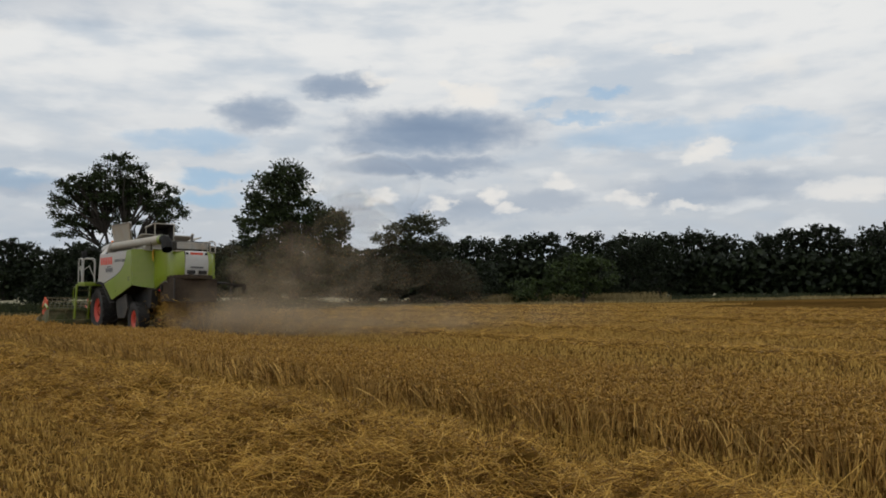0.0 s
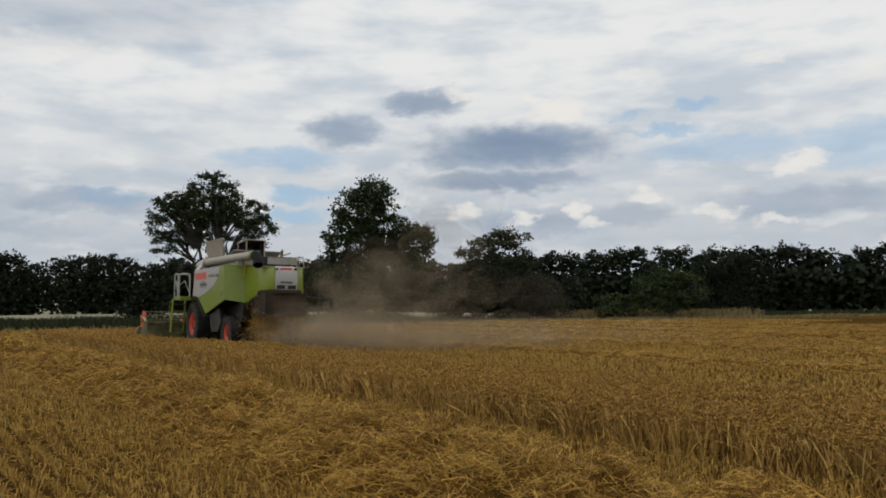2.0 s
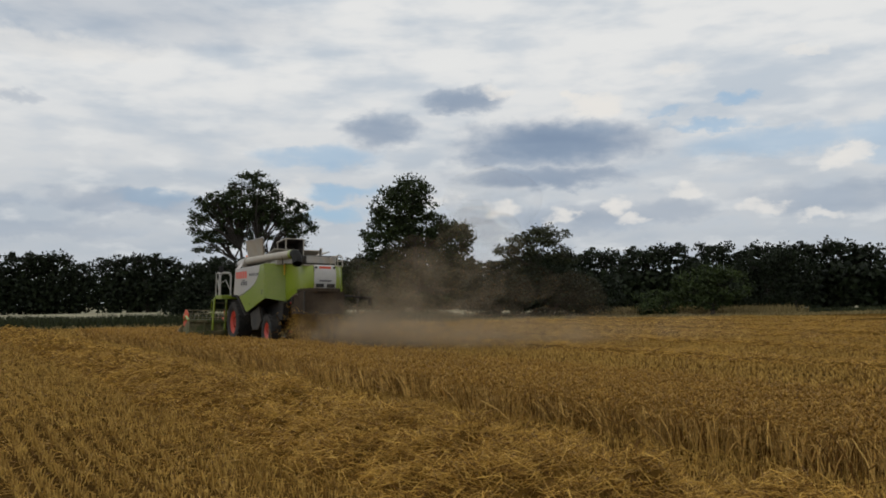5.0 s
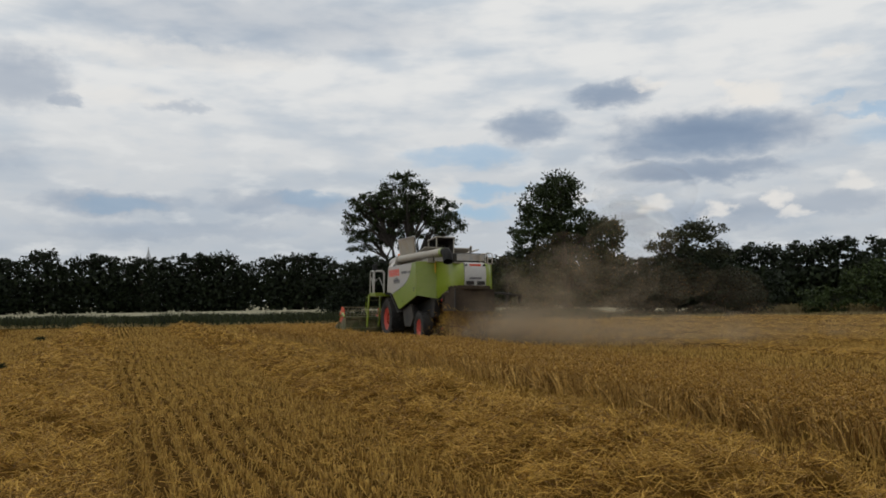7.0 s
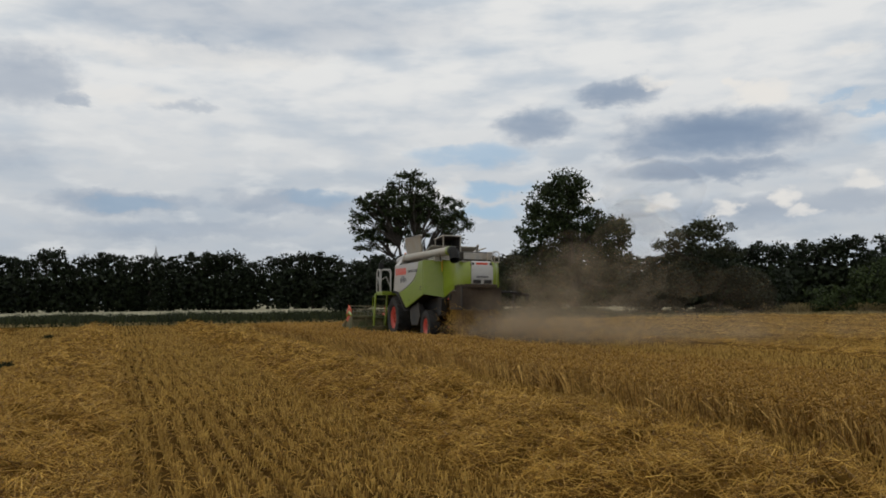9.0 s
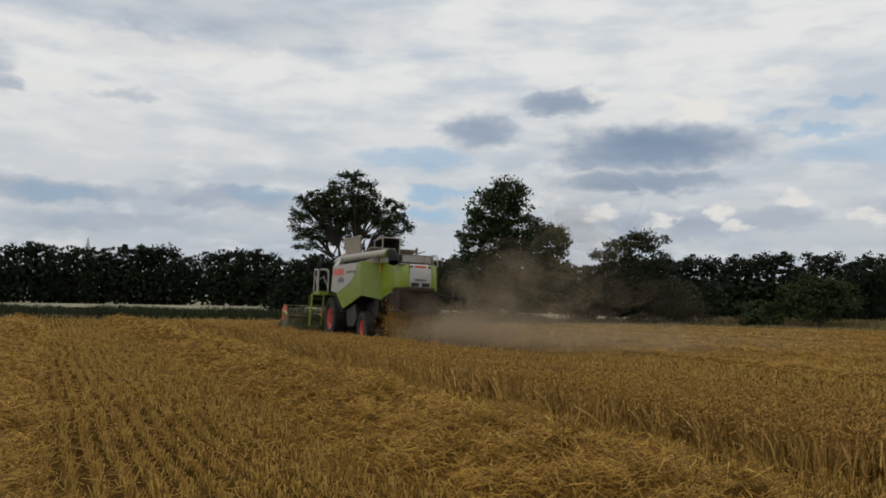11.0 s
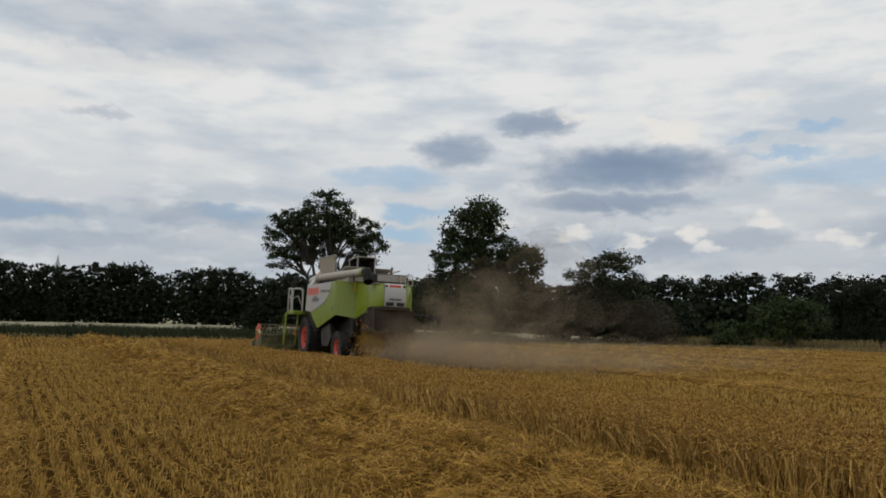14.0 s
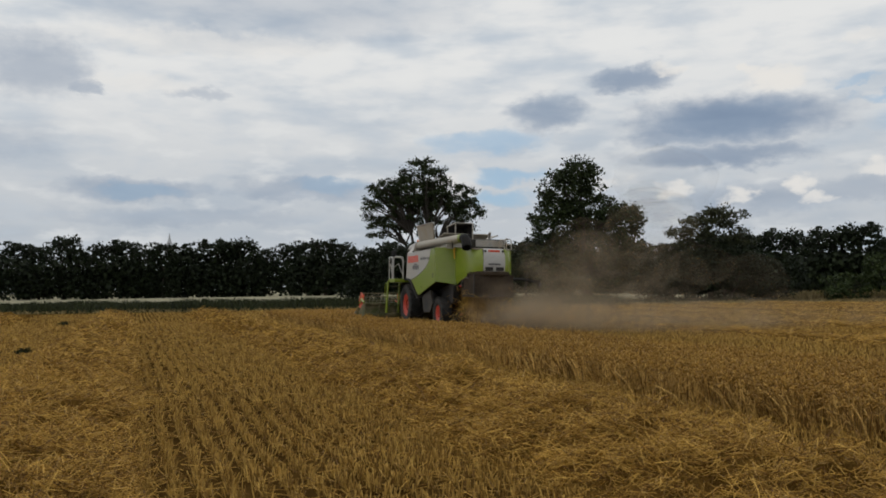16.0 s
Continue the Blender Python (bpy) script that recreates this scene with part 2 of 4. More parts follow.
GLASS.node_tree.nodes["Principled BSDF"].inputs["Base Color"].default_value = (0.35, 0.42, 0.42, 1)
GLASS.node_tree.nodes["Principled BSDF"].inputs["Roughness"].default_value = 0.04
GLASS.node_tree.nodes["Principled BSDF"].inputs["Transmission Weight"].default_value = 1.0
GLASS.node_tree.nodes["Principled BSDF"].inputs["IOR"].default_value = 1.15


# ---- shape helpers ----
def mesh_of(name, verts, faces, material, flat=True):
    """A mesh from arrays of vertices and equal-sized faces."""
    verts, faces = np.asarray(verts, np.float32), np.asarray(faces, np.int32)
    me = bpy.data.meshes.new(name)
    me.vertices.add(len(verts))
    me.vertices.foreach_set("co", verts.ravel())
    k = faces.shape[1]
    me.loops.add(faces.size)
    me.loops.foreach_set("vertex_index", faces.ravel())
    me.polygons.add(len(faces))
    me.polygons.foreach_set("loop_start", np.arange(len(faces), dtype=np.int32) * k)
    me.update(calc_edges=True)
    me.materials.append(material)
    return me


def part(name, bm, material, parent=None, label="", at=None, smooth=False):
    me = bpy.data.meshes.new(name)
    bmesh.ops.recalc_face_normals(bm, faces=bm.faces)
    bm.to_mesh(me)
    bm.free()
    me.materials.append(material)
    if smooth:
        me.polygons.foreach_set("use_smooth", [True] * len(me.polygons))
        me.set_sharp_from_angle(angle=radians(40))
    ob = new(name, me)
    if at is not None:
        ob.matrix_basis = at
    if parent is not None:
        ob.parent = parent
    if label:
        ob["label"] = label
    return ob


def box(x0, x1, y0, y1, z0, z1, bevel=0.0, seg=2, bm=None):
    own = bm is None
    bm = bm or bmesh.new()
    made = bmesh.ops.create_cube(bm, size=1.0, matrix=Matrix.Translation(((x0 + x1) / 2, (y0 + y1) / 2, (z0 + z1) / 2)) @ Matrix.Diagonal((x1 - x0, y1 - y0, z1 - z0, 1)))
    if bevel:
        es = list({e for v in made["verts"] for e in v.link_edges})
        bmesh.ops.bevel(bm, geom=es, offset=bevel, segments=seg, affect="EDGES", profile=0.5)
    return bm


def slab(points, x0, x1, bevel=0.0, bm=None):
    """A plate with the outline points (y, z), from x0 to x1."""
    bm = bm or bmesh.new()
    vs = [bm.verts.new((x0, y, z)) for y, z in points]
    f = bm.faces.new(vs)
    made = bmesh.ops.extrude_face_region(bm, geom=[f])
    up = [v for v in made["geom"] if isinstance(v, bmesh.types.BMVert)]
    bmesh.ops.translate(bm, verts=up, vec=(x1 - x0, 0, 0))
    if bevel:
        rim = [e for e in bm.edges if abs(e.verts[0].co.x - e.verts[1].co.x) < 1e-6 and e.verts[0] in (vs + up)]
        bmesh.ops.bevel(bm, geom=rim, offset=bevel, segments=2, affect="EDGES", profile=0.5)
    return bm


def tube(points, radii, sides=10, bm=None, caps=True):
    """A round bar along points; radii: one, or one a point."""
    bm = bm or bmesh.new()
    pts = [Vector(p) for p in points]
    if isinstance(radii, (int, float)):
        radii = [radii] * len(pts)
    rings, side = [], None
    for i, p in enumerate(pts):
        d = (pts[min(i + 1, len(pts) - 1)] - pts[max(i - 1, 0)]).normalized()
        if side is None:
            side = d.orthogonal().normalized()
        side = (side - d * side.dot(d)).normalized()
        up = d.cross(side)
        rings.append([bm.verts.new(p + radii[i] * (math.cos(2 * math.pi * k / sides) * side + math.sin(2 * math.pi * k / sides) * up)) for k in range(sides)])
    for a, b in zip(rings, rings[1:]):
        for k in range(sides):
            bm.faces.new((a[k], a[(k + 1) % sides], b[(k + 1) % sides], b[k]))
    if caps:
        bm.faces.new(rings[0][::-1])
        bm.faces.new(rings[-1])
    return bm


def lathe(profile, sides=32, axis="x", bm=None):
    """A turned body: profile points (along, radius) round the axis."""
    bm = bm or bmesh.new()
    rings = []
    for a, r in profile:
        ring = []
        for k in range(sides):
            c, s = r * math.cos(2 * math.pi * k / sides), r * math.sin(2 * math.pi * k / sides)
            ring.append(bm.verts.new((a, c, s) if axis == "x" else (c, s, a)))
        rings.append(ring)
    for a, b in zip(rings, rings[1:]):
        for k in range(sides):
            bm.faces.new((a[k], a[(k + 1) % sides], b[(k + 1) % sides], b[k]))
    return bm


def strands(p0, p1, p2, w, rng, taper=0.6, straight=False):
    """Three-sided bent stalks through rows of points: vertices and quads."""
    n = len(p0)
    d = p2 - p0
    d /= np.linalg.norm(d, axis=1, keepdims=True) + 1e-9
    r = rng.normal(size=(n, 3))
    u = np.cross(d, r)
    u /= np.linalg.norm(u, axis=1, keepdims=True) + 1e-9
    v = np.cross(d, u)
    rings = []
    for p, k in ((p0, 1.0), (p2, taper)) if straight else ((p0, 1.0), (p1, 1.0), (p2, taper)):
        for j in range(3):
            a = 2 * math.pi * j / 3
            rings.append(p + (w * k)[:, None] * (math.cos(a) * u + math.sin(a) * v))
    verts = np.stack(rings, 1).reshape(-1, 3)
    quad = np.array([[s * 3 + j, s * 3 + (j + 1) % 3, s * 3 + 3 + (j + 1) % 3, s * 3 + 3 + j] for s in range(1 if straight else 2) for j in range(3)])
    faces = (np.arange(n)[:, None, None] * (6 if straight else 9) + quad[None]).reshape(-1, 4)
    return verts, faces


def spindles(c, d, length, w, rng):
    """Small three-sided spindles (ears of grain) from c along d: vertices and triangles."""
    n = len(c)
    r = rng.normal(size=(n, 3))
    u = np.cross(d, r)
    u /= np.linalg.norm(u, axis=1, keepdims=True) + 1e-9
    v = np.cross(d, u)
    mid = c + d * (length * 0.45)[:, None]
    ring = [mid + w[:, None] * (math.cos(2 * math.pi * j / 3) * u + math.sin(2 * math.pi * j / 3) * v) for j in range(3)]
    verts = np.stack([c, *ring, c + d * length[:, None]], 1).reshape(-1, 3)
    tri = np.array([[0, 1, 2], [0, 2, 3], [0, 3, 1], [4, 2, 1], [4, 3, 2], [4, 1, 3]])
    return verts, (np.arange(n)[:, None, None] * 5 + tri[None]).reshape(-1, 3)


def leaves(c, size, rng, droop=0.3):
    """Folded lozenge leaves round points c: vertices and triangles."""
    n = len(c)
    a = rng.normal(size=(n, 3))
    a[:, 2] -= droop
    a /= np.linalg.norm(a, axis=1, keepdims=True)
    b = np.cross(a, rng.normal(size=(n, 3)))
    b /= np.linalg.norm(b, axis=1, keepdims=True)
    k = np.cross(a, b)
    s = size[:, None]
    verts = np.stack([c - a * s * .5, c + b * s * .32 + k * s * .1, c + a * s * .5, c - b * s * .32 + k * s * .1], 1).reshape(-1, 3)
    return verts, (np.arange(n)[:, None, None] * 4 + np.array([[0, 1, 2], [0, 2, 3]])[None]).reshape(-1, 3)


def thin_out(material, most):
    """Lets most of the light through, unevenly, as drifting dust does."""
    nt = material.node_tree
    tc, noise, span = nt.nodes.new("ShaderNodeTexCoord"), nt.nodes.new("ShaderNodeTexNoise"), nt.nodes.new("ShaderNodeMapRange")
    noise.inputs["Scale"].default_value, noise.inputs["Detail"].default_value = 0.55, 4
    nt.links.new(tc.outputs["Object"], noise.inputs["Vector"])
    nt.links.new(noise.outputs["Fac"], span.inputs[0])
    span.inputs[1].default_value, span.inputs[2].default_value = 0.34, 0.66
    span.inputs[3].default_value, span.inputs[4].default_value = most * .25, most
    nt.links.new(span.outputs[0], nt.nodes["Principled BSDF"].inputs["Alpha"])


thin_out(DUST_SPECK, 0.034)
FIELD = pose(0, 0, 0, 0, 0, TURN)      # field axes: x across the rows, y along them


def lump(x, y, s):
    """A slow wandering value between about -1 and 1."""
    return (np.sin(x * s + 1.3 * np.sin(y * s * .7)) + np.sin(y * s * 1.31 + 2.1 + np.sin(x * s * .53)) + np.sin((x + y) * s * 2.3 + 4)) / 3


# ---- ground ----
def build_ground():
    """One sheet to the horizon: the stubble field, its verge, and dry pasture beyond."""
    xs = [-2600, -900, -300, -120, -60, -30, 0, 30, 60, 120, 300, 900, 2600]
    ys = [-2600, -600, -120, -30, 0, 20, 45, 65, 92, 140, 300, 900, 2800]
    verts, faces, slots = [], [], []
    for y in ys:
        for x in xs:
            verts.append((x, y, 0))
    w = len(xs)
    for j in range(len(ys) - 1):
        for i in range(w - 1):
            faces.append((j * w + i, j * w + i + 1, (j + 1) * w + i + 1, (j + 1) * w + i))
            slots.append(0 if ys[j + 1] <= 65 else 1 if ys[j + 1] <= 92 else 2)
    me = mesh_of("ground", verts, faces, SHADED_LITTER)
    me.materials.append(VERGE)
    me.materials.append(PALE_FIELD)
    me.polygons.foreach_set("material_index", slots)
    tagged(new("ground", me), "flat harvested field of straw litter darkened as shade between stalks, with a green verge and pale pasture beyond", "ground", kind="structure")


build_ground()


# ---- trees ----
def tree(name, lobes, trunk, clump, leaf, leaf_size, foliage, bark, seed, label, category="tree", twigs=2):
    """lobes: (x, y, z, rx, ry, rz, clumps); trunk: (radius, height, stems, spread)."""
    rng = np.random.default_rng(seed)
    top = new(name)
    bm = bmesh.new()
    r0, h0, stems, spread = trunk
    tips = []
    for k in range(stems):
        a = 2 * math.pi * (k + rng.random() * .5) / stems
        foot = Vector((spread * .15 * math.cos(a), spread * .15 * math.sin(a), -0.1))
        head = Vector((spread * math.cos(a), spread * .6 * math.sin(a), h0 * (.85 + .3 * rng.random())))
        bend = Vector((rng.normal() * .15, rng.normal() * .15, 0))
        tube([foot, foot.lerp(head, .35) + bend, foot.lerp(head, .7) - bend * .5, head], [r0 * 1.25, r0, r0 * .8, r0 * .55], 8, bm)
        tips.append(head)
    cs = []
    for lx, ly, lz, rx, ry, rz, count in lobes:
        mid = Vector((lx, ly, lz))
        near = min(tips, key=lambda p: (p - mid).length)
        tube([near - Vector((0, 0, .3)), near.lerp(mid, .5) + Vector((rng.normal() * .25, rng.normal() * .25, .2)), mid], [r0 * .5, r0 * .36, r0 * .16], 6, bm)
        q = rng.normal(size=(count, 3))
        q /= np.linalg.norm(q, axis=1, keepdims=True)
        q *= (0.35 + 0.65 * rng.random(count) ** .45)[:, None]
        pts = q * (rx, ry, rz) * (1 + rng.normal(size=(count, 1)) * .10) + (lx, ly, lz)
        for p in pts[:: max(1, count // (twigs * 6 + 1))]:
            tube([mid, mid.lerp(Vector(p), .6) + Vector((0, 0, .12)), Vector(p)], [r0 * .17, r0 * .1, r0 * .04], 4, bm)
        cs.append(pts)
    part("trunk", bm, bark, top, smooth=True)
    cs = np.concatenate(cs)
    cs[:, 2] = np.maximum(cs[:, 2], .25)
    n = len(cs) * leaf
    home = np.repeat(cs, leaf, 0)
    size = np.repeat(clump * (0.55 + 0.75 * rng.random(len(cs))), leaf)
    off = rng.normal(size=(n, 3)) * (size * .36)[:, None] * (1, 1, .62)
    pos = home + off
    pos[:, 2] = np.maximum(pos[:, 2], .05)
    v, f = leaves(pos, leaf_size * (.6 + .8 * rng.random(n)), rng)
    crown = new("crown", mesh_of("crown", v, f, foliage))
    crown.parent = top
    return tagged(top, label, category)


def polar(az, dist):
    return dist * math.sin(radians(az)), dist * math.cos(radians(az))


def put(ob, az, dist, turn=0):
    x, y = polar(az, dist)
    ob.matrix_basis = pose(x, y, 0, 0, 0, turn)
    return ob


def sprays(masses, seed):
    """Breaks the masses of an open crown (x, y, z, rx, ry, rz, sprays, size) into small separate sprays of leaves with air between."""
    rng = np.random.default_rng(seed)
    out = []
    for x, y, z, rx, ry, rz, n, size in masses:
        made = []
        for k in range(n * 12):
            if len(made) == n:
                break
            q = rng.normal(size=3)
            q *= rng.random() ** .33 / np.linalg.norm(q)
            c = np.array((x + q[0] * rx, y + q[1] * ry, z + q[2] * rz))
            if all(abs(c[0] - o[0]) + abs(c[2] - o[2]) > size * 1.25 for o in made):
                made.append(c)
                r = size * (.7 + .5 * rng.random())
                out.append((*c, r, r, r * .62, int(8 * r / .6) + 3))
    return out


put(tree("tree", sprays([(-3.4, 0, 9.2, 1.9, 1.6, 1.7, 14, .62), (-3.0, .2, 10.9, 1.4, 1.2, 1.0, 8, .6), (.1, .3, 12.0, 2.0, 1.6, 1.5, 16, .62), (2.9, .2, 10.0, 2.0, 1.6, 1.5, 15, .62), (4.2, .1, 8.5, 1.4, 1.2, 1.2, 9, .6),
                         (-1.4, -.2, 10.0, 1.6, 1.4, 1.4, 10, .62), (1.2, .2, 9.4, 1.6, 1.4, 1.3, 9, .6), (-3.9, .2, 7.0, 1.0, 1.0, .9, 5, .55), (3.6, 0, 6.9, 1.3, 1.0, .7, 5, .55), (-1.6, .3, 7.6, 1.6, 1.2, 1.0, 5, .5),
                         (1.2, .2, 7.2, 1.8, 1.2, .9, 5, .5), (-.1, -.3, 8.6, 1.4, 1.0, 1.3, 10, .55), (.2, .3, 10.4, 1.3, 1.0, 1.0, 8, .55)], 31),
         (.19, 6.6, 5, 1.5), .56, 19, .20, LEAF, BARK, 3, "tall open-crowned dark green tree with several forked stems", twigs=1), -.05, 79)
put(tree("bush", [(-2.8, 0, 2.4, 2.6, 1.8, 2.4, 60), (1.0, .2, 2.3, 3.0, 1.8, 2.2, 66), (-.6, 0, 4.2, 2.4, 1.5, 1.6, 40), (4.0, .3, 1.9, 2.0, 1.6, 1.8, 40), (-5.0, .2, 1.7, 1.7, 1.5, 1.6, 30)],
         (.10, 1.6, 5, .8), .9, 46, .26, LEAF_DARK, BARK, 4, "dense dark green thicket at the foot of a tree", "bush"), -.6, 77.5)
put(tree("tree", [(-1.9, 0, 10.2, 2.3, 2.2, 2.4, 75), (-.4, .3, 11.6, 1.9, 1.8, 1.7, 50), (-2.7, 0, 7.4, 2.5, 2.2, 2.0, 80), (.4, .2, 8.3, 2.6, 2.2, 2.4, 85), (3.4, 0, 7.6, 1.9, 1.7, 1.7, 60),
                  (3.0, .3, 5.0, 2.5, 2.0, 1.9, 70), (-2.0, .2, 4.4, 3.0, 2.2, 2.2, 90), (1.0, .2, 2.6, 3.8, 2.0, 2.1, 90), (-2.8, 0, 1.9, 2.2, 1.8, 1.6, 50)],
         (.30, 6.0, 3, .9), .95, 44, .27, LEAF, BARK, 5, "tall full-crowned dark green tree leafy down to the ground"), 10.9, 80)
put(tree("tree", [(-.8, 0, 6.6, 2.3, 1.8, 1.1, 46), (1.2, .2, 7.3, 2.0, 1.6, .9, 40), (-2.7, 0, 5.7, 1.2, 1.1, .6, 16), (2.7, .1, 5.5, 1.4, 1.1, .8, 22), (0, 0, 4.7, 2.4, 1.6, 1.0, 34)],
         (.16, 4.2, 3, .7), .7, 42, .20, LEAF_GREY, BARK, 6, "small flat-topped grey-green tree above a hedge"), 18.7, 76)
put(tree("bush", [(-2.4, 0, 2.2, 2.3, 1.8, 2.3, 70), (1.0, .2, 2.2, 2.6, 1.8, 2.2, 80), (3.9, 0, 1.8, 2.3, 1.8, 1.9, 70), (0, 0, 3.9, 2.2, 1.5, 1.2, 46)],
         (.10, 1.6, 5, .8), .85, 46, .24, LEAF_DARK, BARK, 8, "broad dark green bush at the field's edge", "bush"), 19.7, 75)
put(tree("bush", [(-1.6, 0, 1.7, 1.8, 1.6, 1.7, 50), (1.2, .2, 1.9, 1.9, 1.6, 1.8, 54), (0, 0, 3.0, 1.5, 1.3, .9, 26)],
         (.08, 1.2, 4, .6), .8, 46, .22, LEAF_DARK, BARK, 9, "rounded dark green bush at the field's edge", "bush"), 16.2, 77)
put(tree("sapling", [(0, 0, 4.8, .8, .7, 1.1, 16), (.5, 0, 3.6, .7, .7, .7, 10), (-.5, 0, 3.3, .6, .6, .6, 8)],
         (.11, 4.0, 1, .1), .5, 26, .16, LEAF_GREY, BARK, 10, "thin grey sapling with a bare dark stem"), 6.95, 74)
put(tree("bush", [(-1.5, 0, 3.2, 1.4, 1.2, 1.3, 30), (.6, .1, 3.8, 1.5, 1.2, 1.4, 34), (0, 0, 1.8, 2.3, 1.4, 1.8, 60)],
         (.09, 1.8, 4, .6), .75, 44, .22, LEAF, BARK, 11, "tall green bush between two trees", "bush"), 5.3, 82)


def tree_row():
    """The woods behind: a few kinds of tree, set side by side."""
    kinds = []
    for s in range(5):
        rng = np.random.default_rng(60 + s)
        h = (11.2, 12.2, 12.8, 11.6, 12.0)[s]
        lobes = []
        for k in range(7):
            a = 2 * math.pi * k / 7
            lobes.append((1.9 * math.cos(a), 1.3 * math.sin(a), h - 1.6 - 1.5 * rng.random(), 1.25, 1.2, 1.3, 9))
        for z in (h * .60, h * .38, h * .16):
            for dx in (-2.0, 0.2, 2.1):
                lobes.append((dx + rng.normal() * .3, rng.normal() * .5, z + rng.normal() * .4, 1.9, 1.5, 1.7, 22 if z > h * .5 else 36))
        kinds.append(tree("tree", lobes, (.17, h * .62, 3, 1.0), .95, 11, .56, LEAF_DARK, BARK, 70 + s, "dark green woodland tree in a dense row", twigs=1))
        kinds[-1]["group"] = "woodland row"
    rng = np.random.default_rng(99)
    spots = []
    az = -52.0
    while az < 62:
        d = 205 if az < 3 else 205 - (az - 3) * 4.6 if az < 20 else 127 - (az - 20) * .25
        spots.append((az + rng.normal() * .15, d + rng.normal() * 3.0))
        az += math.degrees((4.4 if d > 160 else 3.1) / d)
    for i, (az, d) in enumerate(spots):
        x, y = polar(az, d)
        scale = (0.90 + .20 * rng.random()) * (1.10 if d > 160 else .76)
        m = pose(x, y, 0, 0, 0, float(rng.choice((0, 180))) + rng.normal() * 12)
        if i < len(kinds):
            ob = kinds[i]
            ob.matrix_basis = m
        else:
            ob = copy_thing(kinds[int(rng.integers(5))], m)
        ob.scale = (scale * (1.1 if d < 160 else 1.0), scale, scale)


tree_row()


def undergrowth():
    """The dense dark growth under and between the trees of the row."""
    rng = np.random.default_rng(97)
    n = 46000
    az = -52 + 114 * rng.random(n)
    d = np.where(az < 3, 203, np.where(az < 20, 203 - (az - 3) * 4.6, 125 - (az - 20) * .25)) + rng.normal(size=n) * 1.6
    tall = np.where(d > 150, 8.2, 5.0) * (1 + .22 * lump(az * 1.7, az, 1.3))
    z = .2 + tall * rng.random(n) ** .85
    c = np.stack([d * np.sin(np.radians(az)), d * np.cos(np.radians(az)), z], 1)
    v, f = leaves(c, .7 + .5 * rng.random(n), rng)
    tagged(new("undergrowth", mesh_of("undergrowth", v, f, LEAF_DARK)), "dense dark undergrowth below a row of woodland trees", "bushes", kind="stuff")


undergrowth()


put(tree("bush", [(-1.1, 0, 1.1, 1.2, 1.1, 1.1, 30), (.9, 0, 1.3, 1.3, 1.1, 1.3, 34)], (.05, .8, 4, .5), .6, 42, .2, LEAF_BRIGHT, BARK, 12, "low green bush beside dry grass", "bush"), 26.6, 78)
put(tree("bush", [(-1.8, 0, 2.0, 2.2, 1.6, 1.9, 60), (1.4, 0, 2.4, 2.3, 1.6, 2.0, 66), (0, 0, 3.6, 1.6, 1.4, 1.0, 34)], (.08, 1.2, 4, .6), .7, 42, .22, LEAF_BRIGHT, BARK, 13, "rounded green bush beside dry grass", "bush"), 29.8, 80)
put(tree("tree", [(-2, 0, 4.6, 2.0, 1.6, 1.3, 50), (1.2, 0, 5.0, 2.4, 1.8, 1.4, 60), (0, 0, 2.6, 3.6, 2.0, 2.2, 100)], (.14, 2.8, 3, .8), .8, 42, .25, LEAF_DARK, BARK, 14,
         "broad round-headed dark tree at the field's edge"), 33.5, 92)


def far_tower():
    top = new("church_tower")
    part("shaft", box(-3.2, 3.2, -3.2, 3.2, 0, 39, .3), FAR_STONE, top)
    part("spire", lathe([(39, 4.2), (41, 2.6), (45, 1.0), (49.5, .25), (50.5, .02)], 8, "z"), FAR_STONE, top)
    tagged(top, "distant pale stone church tower with a pointed spire", "tower")
    put(top, -16.25, 760)


far_tower()


# ---- the combine harvester ----
HARVESTER = FIELD @ pose(11.92, 30.8, 0, 0, 1.5, -1.8) @ pose(0, 3.0, 0)


def mirrored(points):
    return [(-x, *rest) for x, *rest in points]


def plate(corners, thick, bm=None):
    """A flat sheet through four or more corners, given thickness along its normal."""
    bm = bm or bmesh.new()
    vs = [bm.verts.new(c) for c in corners]
    f = bm.faces.new(vs)
    f.normal_update()
    made = bmesh.ops.extrude_face_region(bm, geom=[f])
    up = [v for v in made["geom"] if isinstance(v, bmesh.types.BMVert)]
    bmesh.ops.translate(bm, verts=up, vec=f.normal * thick)
    return bm


def curved_sheet(plan, levels, thick):
    """A standing sheet that follows plan points (x, y); levels: (z, shift inwards)."""
    bm = bmesh.new()
    rows = []
    mid = Vector((sum(p[0] for p in plan) / len(plan), max(p[1] for p in plan) + 1.5, 0))
    for z, inward in levels:
        row = []
        for x, y in plan:
            d = (mid - Vector((x, y, 0))).normalized()
            row.append(bm.verts.new((x + d.x * inward, y + d.y * inward, z)))
        rows.append(row)
    faces = []
    for a, b in zip(rows, rows[1:]):
        for k in range(len(plan) - 1):
            faces.append(bm.faces.new((a[k], a[k + 1], b[k + 1], b[k])))
    bmesh.ops.recalc_face_normals(bm, faces=bm.faces)
    bmesh.ops.solidify(bm, geom=faces, thickness=thick)
    return bm


